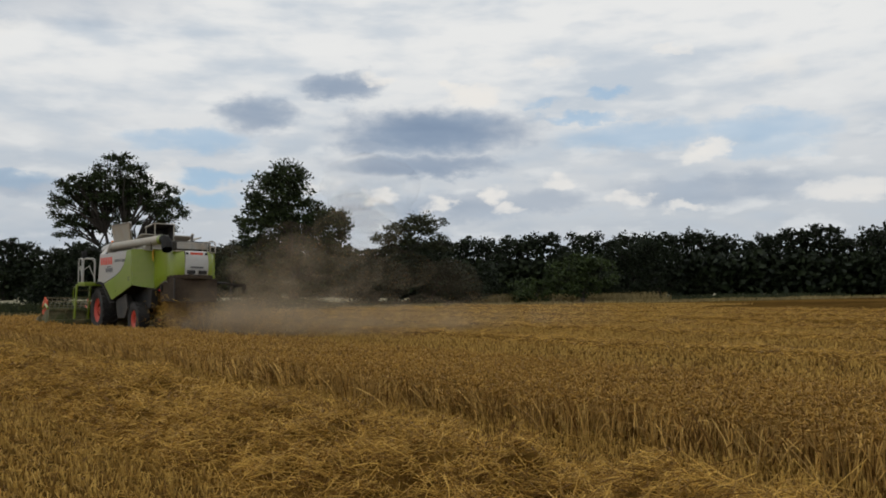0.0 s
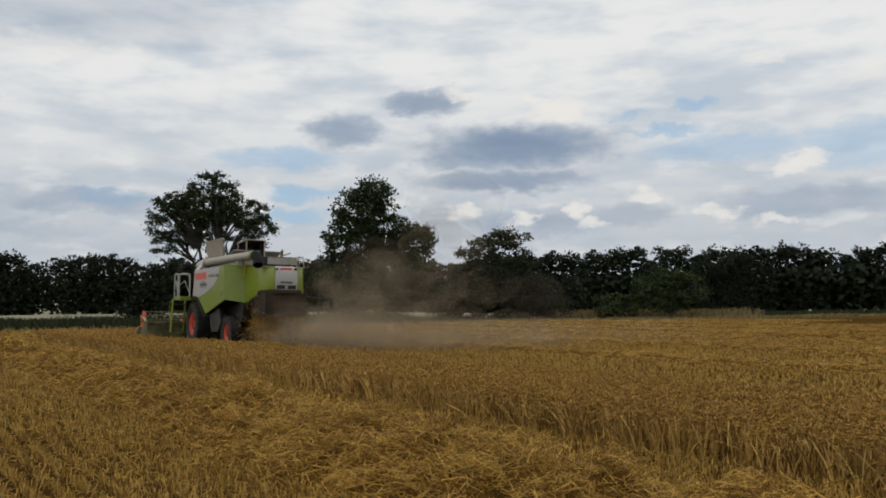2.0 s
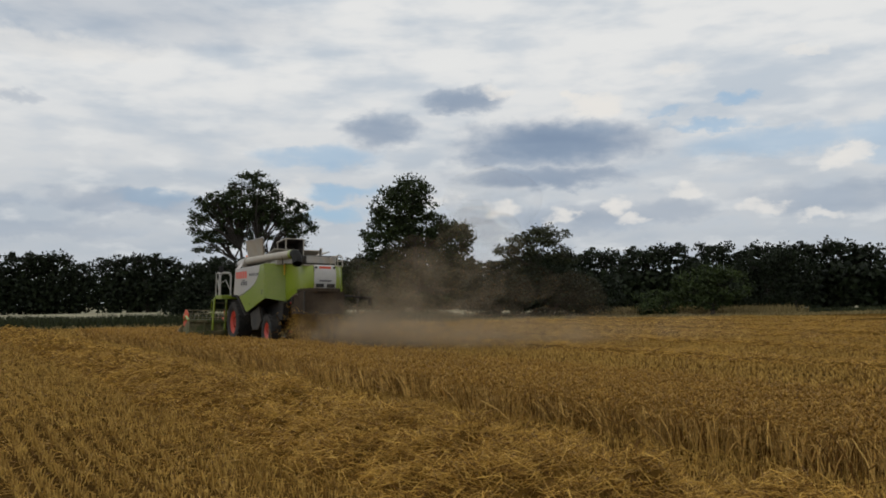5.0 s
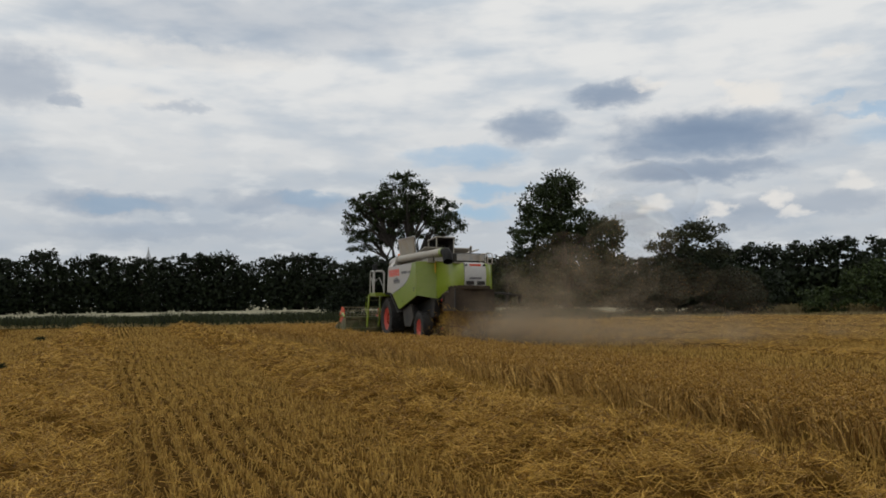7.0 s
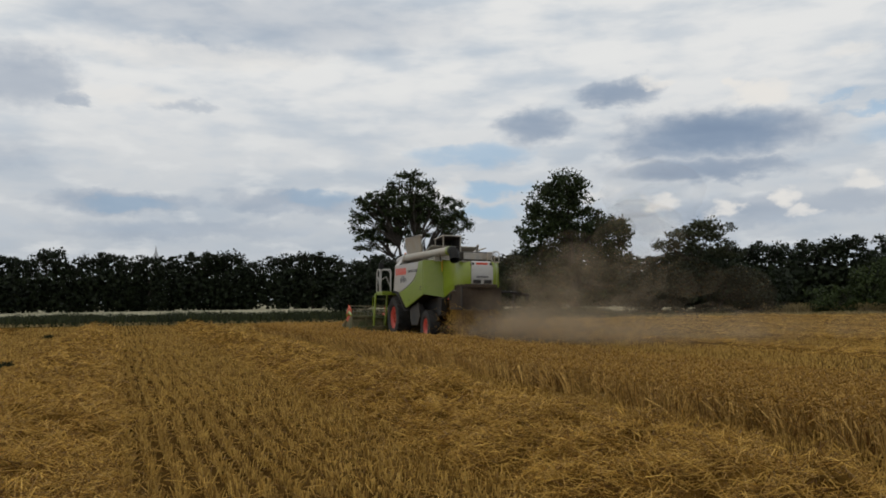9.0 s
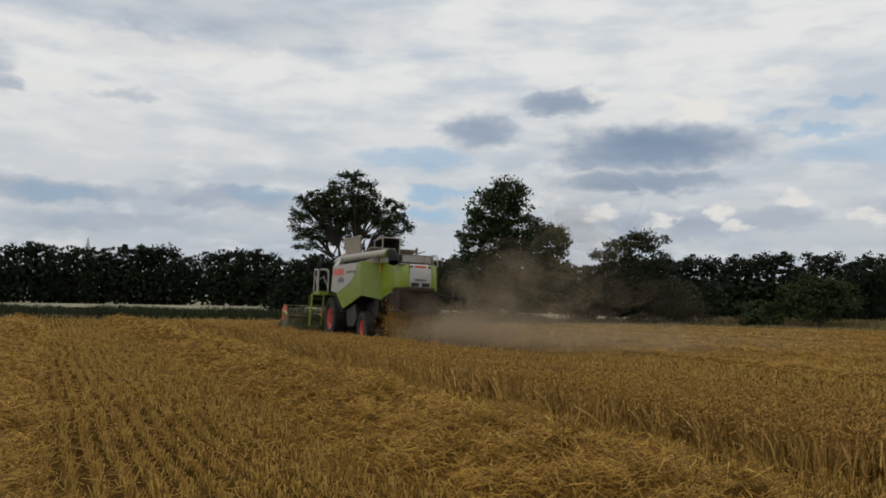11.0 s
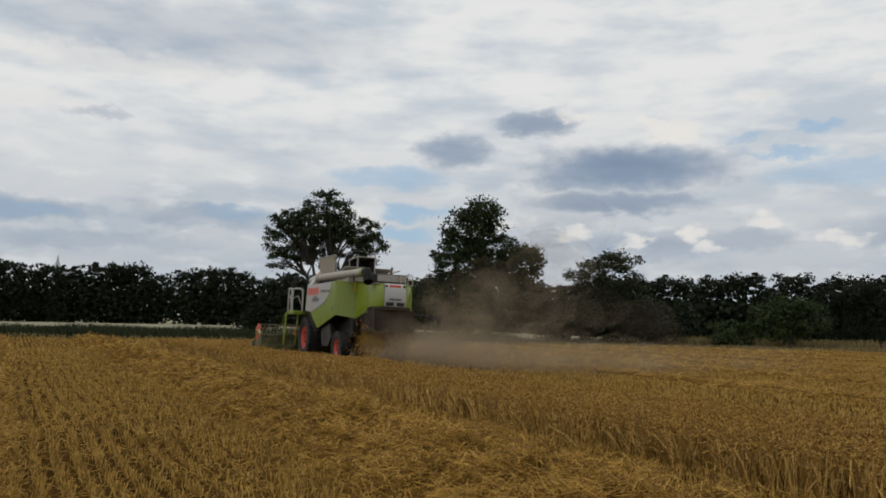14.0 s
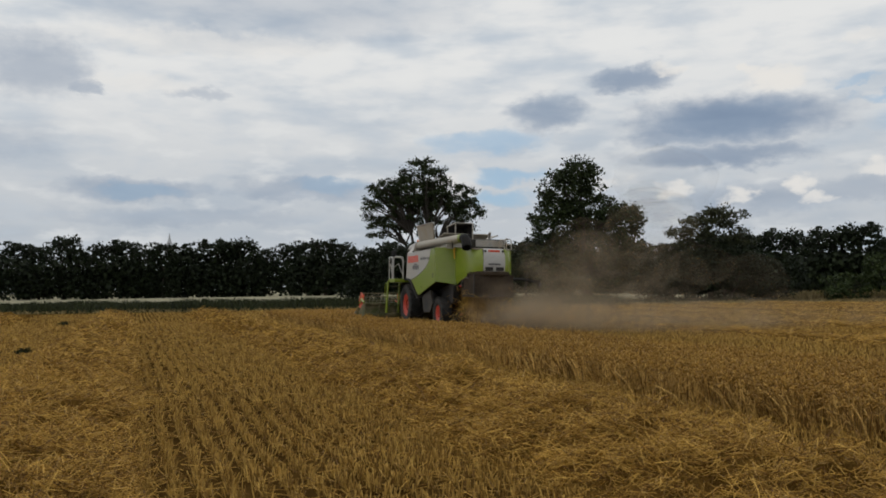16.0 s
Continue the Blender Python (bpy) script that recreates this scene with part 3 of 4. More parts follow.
def wheel(name, parent, at, radius, width, rim, lugs, side):
    r, w = radius, width
    hub = part(name, lathe([(-w * .30, .05), (-w * .30, rim * .35), (-w * .12 * side, rim * .4), (-w * .12 * side, rim * .80), (w * .38, rim * .9), (w * .40, rim),
                            (-w * .40, rim), (-w * .38, rim * .9), (-w * .30, rim * .5)], 28), RED, parent, "red painted steel wheel", at=at, smooth=True)
    prof = [(-w * .40, rim), (-w * .47, rim * 1.12), (-w * .5, r * .80), (-w * .46, r * .92), (-w * .36, r * .965), (w * .36, r * .965), (w * .46, r * .92), (w * .5, r * .80),
            (w * .47, rim * 1.12), (w * .40, rim)]
    part("tyre", lathe(prof, 40), RUBBER, hub, "black dusty rubber tyre with deep lugs", smooth=True)
    bm = bmesh.new()
    for k in range(lugs):
        for s in (-1, 1):
            a = 2 * math.pi * (k + (.25 if s > 0 else -.25)) / lugs
            rot = Matrix.Rotation(a, 4, "X") @ Matrix.Translation((s * w * .245, 0, r * .965)) @ Matrix.Rotation(radians(s * 38), 4, "Z")
            bmesh.ops.create_cube(bm, size=1, matrix=rot @ Matrix.Diagonal((w * .52, r * .085, r * .075, 1)))
    part("tread", bm, RUBBER, hub)
    bolt = None
    for k in range(8):
        a = 2 * math.pi * k / 8
        spot = pose(-w * .12 * side, rim * .55 * math.cos(a), rim * .55 * math.sin(a))
        if bolt is None:
            bm = bmesh.new()
            bmesh.ops.create_cone(bm, cap_ends=True, segments=6, radius1=.022, radius2=.022, depth=.05, matrix=Matrix.Rotation(radians(90), 4, "Y"))
            bolt = part("wheel_bolt", bm, STEEL, hub, at=spot).data
        else:
            ob = new("wheel_bolt", bolt)
            ob.parent, ob.matrix_basis = hub, spot
    return hub


def bars(parent, name, x, strokes, material, label, side=-1):
    """Flat bars on a side panel: (y from, y to, z, height), leaning like slanted print."""
    bm = bmesh.new()
    for y0, y1, z, h in strokes:
        lean = h * .18
        plate([(x, y0 + lean, z), (x, y1 + lean, z), (x, y1, z - h), (x, y0, z - h)], .006 * side, bm)
    return part(name, bm, material, parent, label)


def harvester():
    top = new("combine_harvester")
    # hull and underside
    part("hull", slab([(.1, 1.2), (.1, 2.88), (-5.6, 2.85), (-5.75, 2.0), (-4.4, 1.5), (-2.6, 1.05), (-1.2, .95)], -.68, .68), BLACK, top)
    part("front_hull", slab([(.05, 1.9), (.05, 2.9), (-3.85, 2.9), (-3.95, 1.85), (-1.9, 1.45), (-.9, 1.9)], -1.36, 1.36), BLACK, top)
    part("front_axle", tube([(-1.3, 0, .85), (1.3, 0, .85)], .17, 12), DARK_GREY, top, smooth=True)
    part("rear_axle", tube([(-1.2, -3.75, .62), (0, -3.75, .75), (1.2, -3.75, .62)], .11, 10), DARK_GREY, top, smooth=True)
    part("axle_bracket", box(-.3, .3, -3.95, -3.55, .7, 1.4, .03), DARK_GREY, top)
    part("belly", slab([(.6, .75), (.4, 1.9), (-1.4, 1.5), (-2.6, 1.0), (-2.2, .6)], -.72, .72), BLACK, top)
    # wheels
    wheel("front_wheel", top, pose(-1.20, 0, .86), .86, .62, .45, 22, -1)
    wheel("front_wheel", top, pose(1.20, 0, .86), .86, .62, .45, 22, 1)
    wheel("rear_wheel", top, pose(-1.10, -3.75, .60), .60, .42, .30, 18, -1)
    wheel("rear_wheel", top, pose(1.10, -3.75, .60), .60, .42, .30, 18, 1)
    white = [(-.27, 2.97), (-.10, 1.95), (-.50, 1.93), (-.85, 1.87), (-1.6, 1.99), (-2.35, 2.16), (-2.85, 2.32), (-3.15, 2.50), (-3.36, 2.74), (-3.46, 2.985)]
    green = [(-.88, 1.85), (-1.85, 1.28), (-1.98, 1.27), (-4.10, 1.76), (-3.97, 3.02), (-3.475, 2.985), (-3.375, 2.735), (-3.165, 2.49), (-2.86, 2.305), (-2.35, 2.145), (-1.6, 1.975)]
    for s, edge in ((-1, "far"), (1, "near")):
        a, b = sorted((s * 1.5, s * 1.44))
        part("front_side_panel", slab(white, a, b, .012), WHITE, top, "white painted side panel")
        part("middle_side_panel", slab(green, a, b, .012), GREEN, top, "lime green painted side panel")
        # the panel that turns inwards behind the wide front half
        x0, x1 = s * 1.49, s * .73
        part("step_panel", plate([(x0, -3.99, 3.02), (x1, -4.14, 3.04), (x1, -4.26, 1.66), (x0, -4.12, 1.77)], .03 * -s), GREEN, top, "lime green panel facing the rear")
        part("panel_seam", plate([(s * .745, -4.16, 3.05), (s * .73, -4.18, 3.05), (s * .73, -4.29, 1.64), (s * .745, -4.27, 1.64)], .02 * -s), BLACK, top)
        # rear half, with its lower part leaning in
        xr = s * .73
        bm = plate([(xr, -4.15, 3.04), (s * .71, -5.42, 2.95), (s * .72, -5.40, 2.19), (s * .75, -4.24, 1.93)], .03 * -s)
        plate([(s * .75, -4.24, 1.93), (s * .72, -5.40, 2.19), (s * .69, -5.42, 2.0), (s * .71, -4.27, 1.66)], .03 * -s, bm)
        part("rear_side_panel", bm, GREEN, top, "lime green side panel with a sloping crease")
        corner = [(s * .755, -5.44), (s * .745, -5.66), (s * .70, -5.86), (s * .62, -6.02), (s * .51, -6.11), (s * .405, -6.155)]
        part("corner_panel", curved_sheet(corner, [(2.07, .03), (2.2, 0), (2.6, .0), (2.82, .05), (2.92, .14)], .03), GREEN, top, "lime green rounded corner panel", smooth=True)
        part("tank_side", slab([(-.25, 2.9), (-.25, 3.42), (-4.0, 3.38), (-4.05, 3.0)], *sorted((s * 1.02, s * 1.06))), CREAM, top)
        # trims above the wheels
        bm = bmesh.new()
        arc = [(.62, 1.70), (.35, 1.86), (.0, 1.94), (-.35, 1.93), (-.70, 1.84), (-1.05, 1.66), (-1.40, 1.42), (-1.72, 1.20), (-1.86, 1.16)]
        for (ya, za), (yb, zb) in zip(arc, arc[1:]):
            plate([(s * 1.52, ya, za), (s * 1.52, yb, zb), (s * .88, yb, zb), (s * .88, ya, za)], .05, bm)
        part("mudguard", bm, BLACK, top, "black wheel guard")
        part("lower_guard", slab([(-1.95, 1.24), (-3.05, 1.48), (-3.30, .95), (-3.0, .62), (-2.25, .60), (-2.1, .78)], *sorted((s * 1.36, s * 1.30)), .01), DARK_GREY, top, "dark grey guard between the wheels")
        part("drive_cover", slab([(-2.9, 1.45), (-4.0, 1.70), (-4.6, 1.62), (-4.5, 1.0), (-3.4, .9)], *sorted((s * .72, s * .95)), .02), BLACK, top)
    # straw hood at the tail
    hood = [(x, -6.165 - .035 * math.cos(x * 2.4)) for x in (-.40, -.30, -.20, -.10, 0, .10, .20, .30, .40)]
    part("rear_hood", curved_sheet(hood, [(2.30, -.005), (2.5, .0), (2.7, .02), (2.84, .07), (2.93, .17)], .03), WHITE, top, "white rear hood", smooth=True)
    part("lamp_strip", curved_sheet(hood, [(2.12, .02), (2.30, .0)], .03), WHITE, top)
    for x in (-.20, .20):
        part("rear_window", box(x - .14, x + .14, -6.225, -6.17, 2.145, 2.27, .012), BLACK, top, "black rear light panel")
        part("tail_lamp", box(x * 1.65 - .035, x * 1.65 + .035, -6.165, -6.10, 2.795, 2.865, .008), BLACK, top, "dark tail lamp")
    part("tail_badge", box(-.21, .21, -6.145, -6.105, 2.785, 2.87, .006), LETTER_RED, top, "red badge across the rear hood")
    bm = bmesh.new()
    for k in range(6):
        box(-.22 + k * .075, -.165 + k * .075, -6.222, -6.195, 2.34, 2.40, bm=bm)
    part("rear_lettering", bm, LETTER_DARK, top, "dark grey bars of lettering")
    bumper = [(s_, y_) for s_, y_ in ((-.74, -5.4), (-.74, -5.68), (-.68, -5.9), (-.57, -6.08), (-.4, -6.2), (-.2, -6.24), (0, -6.25), (.2, -6.24), (.4, -6.2), (.57, -6.08), (.68, -5.9), (.74, -5.68), (.74, -5.4))]
    part("bumper", curved_sheet(bumper, [(1.98, .02), (2.0, 0), (2.10, 0), (2.12, .02)], .05), SKIRT, top, "dusty tan bumper rail", smooth=True)
    part("hood_roof", slab([(-4.1, 2.98), (-4.1, 3.03), (-5.8, 2.94), (-6.02, 2.92), (-6.0, 2.88)], -.66, .66), CREAM, top)
    for s in (-1, 1):
        part("tank_shoulder", plate([(s * 1.49, -.27, 2.975), (s * 1.49, -.80, 2.98), (s * 1.10, -.66, 3.44), (s * 1.10, -.40, 3.44)], .03 * -s), WHITE, top, "white shoulder under the tank cover")
    # chopper skirt
    for s in (-1, 1):
        part("skirt_side", slab([(-4.75, 1.80), (-5.9, 2.02), (-6.12, 2.0), (-6.08, 1.22), (-4.85, 1.22)], *sorted((s * .70, s * .74)), .008), SKIRT, top, "dark dusty rubber skirt")
    part("skirt_rear", slab([(-6.08, 2.0), (-6.12, 2.0), (-6.16, 1.22), (-6.12, 1.22)], -.74, .74), SKIRT, top, "dark dusty rubber skirt")
    part("skirt_corner_post", box(-.755, -.715, -6.17, -6.10, 1.2, 2.0, .01), DARK_GREY, top)
    part("skirt_handle", tube([(-.73, -4.95, 1.80), (-.83, -5.0, 1.80), (-.83, -5.45, 1.90), (-.73, -5.5, 1.90)], .014, 6), STEEL, top, smooth=True)
    lamp = part("side_lamp", box(-.81, -.735, -5.06, -4.97, 1.55, 1.80, .015), DARK_GREY, top)
    part("lens", lathe([(0, .0), (0, .042), (.02, .035), (.025, 0)], 14, "x"), TAIL_RED, lamp, "red round lens", at=pose(-.83, -5.015, 1.60) @ Matrix.Rotation(radians(180), 4, "Z"))
    # lamp arm on the far side
    arm = part("lamp_arm", tube([(.72, -6.0, 1.86), (1.1, -6.08, 1.86), (1.45, -6.1, 1.80)], .040, 8), BLACK, top, smooth=True)
    part("lamp_bracket", box(1.40, 1.78, -6.15, -6.03, 1.74, 1.85, .015), BLACK, arm)
    part("lamp_head", box(1.68, 1.80, -6.16, -6.02, 1.52, 1.78, .02), DARK_GREY, arm, "dusty end lamp")
    # grain tank and its raised covers
    part("tank_floor", box(-1.0, 1.0, -3.95, -.3, 2.95, 3.30, .02), CREAM, top)
    part("tank_front", plate([(-1.06, -.25, 2.95), (1.06, -.25, 2.95), (1.06, -.28, 3.44), (-1.06, -.28, 3.44)], .04), WHITE, top)
    part("tank_rear", plate([(-1.06, -3.3, 3.28), (1.06, -3.3, 3.28), (1.06, -4.02, 3.02), (-1.06, -4.02, 3.02)], .04), CREAM, top)
    part("left_tank_cover", plate([(-1.06, -.50, 3.42), (-1.06, -2.42, 3.42), (-1.22, -2.75, 4.03), (-1.22, -.64, 4.04)], .035), CREAM, top, "raised cream tank cover")
    part("cover_rim", tube([(-1.23, -.62, 4.05), (-1.23, -2.95, 4.05), (-1.23, -2.98, 3.98)], .018, 6), STEEL, top)
    part("cover_strut", tube([(-1.10, -2.72, 3.42), (-1.20, -2.92, 4.03)], .016, 6), STEEL, top)
    part("right_tank_cover", plate([(1.06, -2.42, 3.42), (1.06, -.50, 3.42), (1.50, -.64, 3.62), (1.50, -2.75, 3.62)], .035), CREAM, top, "raised cream tank cover")
    part("rear_tank_cover", plate([(-.95, -2.50, 3.42), (.95, -2.50, 3.42), (.95, -3.35, 3.60), (-.95, -3.35, 3.60)], .03), CREAM, top, "dusty cream sloping tank cover")
    # hooded screen behind the tank
    hooded = part("screen_hood", plate([(-.62, -2.75, 3.86), (.06, -2.75, 3.86), (.06, -3.75, 3.95), (-.62, -3.75, 3.95)], .035), BLACK, top, "dark raised hood on thin posts")
    part("hood_back", plate([(.04, -2.75, 3.45), (.04, -3.75, 3.30), (.04, -3.75, 3.95), (.04, -2.75, 3.86)], .03), BLACK, hooded)
    part("hood_front", plate([(-.60, -2.80, 3.45), (.04, -2.80, 3.45), (.04, -2.78, 3.86), (-.60, -2.78, 3.86)], .03), BLACK, hooded)
    for x, y, z in ((-.62, -3.75, 3.2), (.06, -3.75, 3.2), (-.62, -2.8, 3.40)):
        part("hood_post", box(x - .02, x + .02, y - .02, y + .02, z, 3.95, .004), CREAM, hooded)
    bm = tube([(-.64, -2.75, 3.89), (-.64, -3.78, 3.98), (.08, -3.78, 3.98), (.08, -2.75, 3.89)], .022, 6)
    part("hood_rim", bm, CREAM, hooded)
    # engine deck
    part("engine_screen", box(-.45, .72, -5.35, -4.2, 2.98, 3.30, .04), DARK_GREY, top, "dark grey engine cover")
    part("engine_grille", box(-.40, .66, -5.37, -5.345, 3.02, 3.26, .01), STEEL, top)
    part("exhaust", tube([(.45, -4.5, 3.25), (.45, -4.5, 3.52), (.45, -4.56, 3.60)], .05, 10), STEEL, top, smooth=True)
    for y in (-5.5, -5.95):
        part("deck_rail", tube([(.45, y, 2.9), (.45, y, 3.22), (.50, y, 3.28), (.66, y, 3.28), (.72, y, 3.22), (.72, y, 2.9)], .018, 6), CREAM, top, smooth=True)
    part("deck_rail", tube([(.70, -5.5, 3.1), (.70, -5.95, 3.1)], .016, 6), CREAM, top)
    # unloading tube
    spout = part("unloading_tube", tube([(-1.22, -.78, 3.02), (-1.22, -.80, 3.14), (-1.23, -.90, 3.22), (-1.23, -1.1, 3.235)], [.15, .165, .17, .165], 18), CREAM, top, "cream unloading elbow", smooth=True)
    part("tube_barrel", tube([(-1.23, -1.08, 3.235), (-1.06, -3.0, 3.275), (-.86, -5.15, 3.31)], [.155, .155, .155], 20), CREAM, spout, "long cream unloading tube", smooth=True)
    part("tube_flange", tube([(-1.23, -1.06, 3.235), (-1.23, -1.11, 3.236)], .185, 20), CREAM, spout)
    part("tube_collar", tube([(-.865, -5.1, 3.31), (-.85, -5.3, 3.312)], .168, 20), GREEN, spout, "green painted collar", smooth=True)
    nozzle = tube([(-.85, -5.3, 3.312), (-.85, -5.48, 3.29), (-.86, -5.62, 3.21), (-.88, -5.73, 3.08), (-.90, -5.82, 2.94)], [.165, .17, .175, .175, .17], 18, caps=False)
    bmesh.ops.solidify(nozzle, geom=nozzle.faces[:], thickness=.012)
    part("spout", nozzle, BLACK, spout, "black rubber spout", smooth=True)
    for y in (-3.1, -4.3):
        part("tube_rest", box(-1.16, -.86, y - .03, y + .03, 2.98, 3.13, .01), CREAM, top)
    part("tube_clamp", tube([(-1.0, -4.55, 3.0), (-1.0, -4.55, 3.2), (-1.06, -4.62, 3.24)], .02, 6), BLACK, top)
    # a yellow hook and a notice on the panel
    hook = tube([(-.80, -4.17, 3.03), (-.81, -4.18, 2.9), (-.80, -4.19, 2.62)], [.035, .03, .018], 8)
    part("hook", hook, YELLOW, top, "yellow lever on the side panel", smooth=True)
    bars(top, "notice", -1.503, [(-3.70, -3.76, 2.07, .055), (-3.79, -3.85, 2.07, .055), (-3.70, -3.76, 1.98, .055), (-3.79, -3.85, 1.98, .055)], LETTER_DARK, "small dark warning marks")
    # lettering as bars
    strokes = [(-.42 - k * .30, -.42 - k * .30 - .235, 2.83, .27) for k in range(5)]
    bars(top, "brand_lettering", -1.503, strokes, LETTER_RED, "five bold red bars of lettering")
    bars(top, "model_lettering", -1.503, [(-2.16 - k * .125, -2.16 - k * .125 - .085, 2.72, .10) for k in range(6)] + [(-2.98 - k * .13, -2.98 - k * .13 - .09, 2.71, .10) for k in range(3)],
         LETTER_DARK, "dark grey bars of lettering")
    bars(top, "owner_lettering", -1.503, [(-1.08 - k * .125, -1.08 - k * .125 - .095, 2.43, .135) for k in range(7)] + [(-1.05, -1.95, 2.27, .014), (-1.25, -1.36, 2.50, .05), (-1.40, -1.66, 2.50, .05)],
         LETTER_DARK, "dark grey bars of lettering")
    bars(top, "panel_latch", -1.503, [(-2.30, -2.35, 1.60, .05)], BLACK, "small black latch")
    # cab
    cab = part("cab", slab([(.15, 1.85), (.15, 2.35), (1.55, 2.35), (1.75, 1.95), (1.6, 1.75)], -.84, .84, .02), DARK_GREY, top, "dark cab")
    roof = slab([(-.20, 3.24), (-.20, 3.38), (.10, 3.44), (.70, 3.45), (1.35, 3.38), (1.75, 3.24), (1.70, 3.18)], -.95, .95, .04)
    part("cab_roof", roof, WHITE, cab, "white cab roof", smooth=True)
    part("cab_back", box(-.84, .84, .10, .16, 1.9, 3.24), BLACK, cab)
    for x, y0, y1 in ((-.84, .18, .18), (.84, .18, .18), (-.84, 1.60, 1.68), (.84, 1.60, 1.68), (-.86, .85, .85), (.86, .85, .85)):
        part("cab_post", tube([(x, y0, 2.3), (x, y1, 3.24)], .035, 8), BLACK, cab)
    part("side_window", box(-.852, -.842, .2, 1.62, 2.35, 3.22), GLASS, cab, "tinted cab glass")
    part("side_window", box(.842, .852, .2, 1.62, 2.35, 3.22), GLASS, cab, "tinted cab glass")
    part("windscreen", plate([(-.82, 1.62, 2.35), (.82, 1.62, 2.35), (.82, 1.70, 3.2), (-.82, 1.70, 3.2)], .01), GLASS, cab, "tinted cab glass")
    seat = part("driver_seat", box(-.25, .25, .35, .80, 2.35, 2.50, .04), BLACK, cab)
    part("seat_back", box(-.25, .25, .30, .42, 2.45, 3.0, .05), BLACK, seat)
    part("roof_visor", slab([(-.30, 3.02), (-.2, 3.26), (.9, 3.26), (.86, 3.20), (-.1, 3.16)], -.97, -.93), BLACK, cab)
    beacon = part("beacon", lathe([(3.38, .055), (3.44, .055), (3.45, .05), (3.54, .045), (3.56, .02), (3.562, 0)], 14, "z"), AMBER, cab, "amber beacon", at=pose(-.80, .62, .02), smooth=True)
    part("beacon_base", lathe([(3.36, .0), (3.36, .06), (3.40, .06), (3.40, 0)], 14, "z"), BLACK, beacon)
    mirror = part("mirror_arm", tube([(-.90, 1.45, 3.22), (-1.25, 1.62, 3.28), (-1.52, 1.66, 3.25), (-1.55, 1.66, 3.15)], .022, 8), BLACK, cab, smooth=True)
    part("mirror_head", box(-1.66, -1.46, 1.62, 1.72, 2.80, 3.16, .03), BLACK, mirror)
    mirror = part("mirror_arm", tube([(.90, 1.45, 3.22), (1.25, 1.62, 3.28), (1.52, 1.66, 3.25), (1.55, 1.66, 3.15)], .022, 8), BLACK, cab, smooth=True)
    part("mirror_head", box(1.46, 1.66, 1.62, 1.72, 2.80, 3.16, .03), BLACK, mirror)
    # platform, rails and ladder
    part("platform", box(-1.92, -.86, .12, 1.12, 1.78, 1.93, .015), GREEN, top, "lime green platform")
    for xa, ya, xb, yb in ((-1.90, 1.10, -1.90, .62), (-1.88, .50, -1.55, .16)):
        def rail(f, z):
            return (xa + (xb - xa) * f, ya + (yb - ya) * f, z)
        part("handrail", tube([rail(0, 1.90), rail(0, 2.70), rail(.06, 2.80), rail(.2, 2.84), rail(.8, 2.84), rail(.94, 2.80), rail(1, 2.70), rail(1, 1.90)], .025, 8), WHITE, top, "white painted handrail", smooth=True)
        part("rail_brace", tube([rail(.04, 2.4), rail(.5, 2.55), rail(.96, 2.1)], .018, 6), WHITE, top, "white painted rail", smooth=True)
    part("handrail", tube([(-1.30, 1.10, 1.90), (-1.32, 1.10, 2.72), (-1.40, 1.12, 2.84), (-1.88, 1.12, 2.84)], .02, 8), WHITE, top, "white painted handrail", smooth=True)
    ladder = part("ladder", slab([(1.02, 1.85), (1.22, 1.85), (1.46, .50), (1.26, .50)], -1.96, -1.92, .006), GREEN, top, "lime green access ladder")
    part("ladder_side", slab([(1.02, 1.85), (1.22, 1.85), (1.46, .50), (1.26, .50)], -1.46, -1.42, .006), GREEN, ladder)
    for k in range(5):
        y, z = 1.14 + .048 * k * 1.1, 1.62 - .265 * k
        part("step", box(-1.92, -1.46, y - .09, y + .09, z - .02, z + .02, .005), GREEN_WORN, ladder, "worn green step")
    part("ladder_rail", tube([(-1.95, 1.30, 1.0), (-1.97, 1.52, 1.15), (-1.97, 1.48, 1.66), (-1.97, 1.40, 1.74), (-1.95, 1.20, 1.74)], .018, 6), GREEN, ladder, smooth=True)
    # feeder house
    part("feeder_house", slab([(.5, 1.1), (.6, 1.85), (2.45, 1.15), (2.5, .45), (2.2, .40)], -.68, .68, .02), GREEN_WORN, top, "worn green feeder housing")
    header(top)
    tagged(top, "lime green and white combine harvester with red wheels, dusty, cutting wheat", "harvester")
    top.matrix_basis = HARVESTER


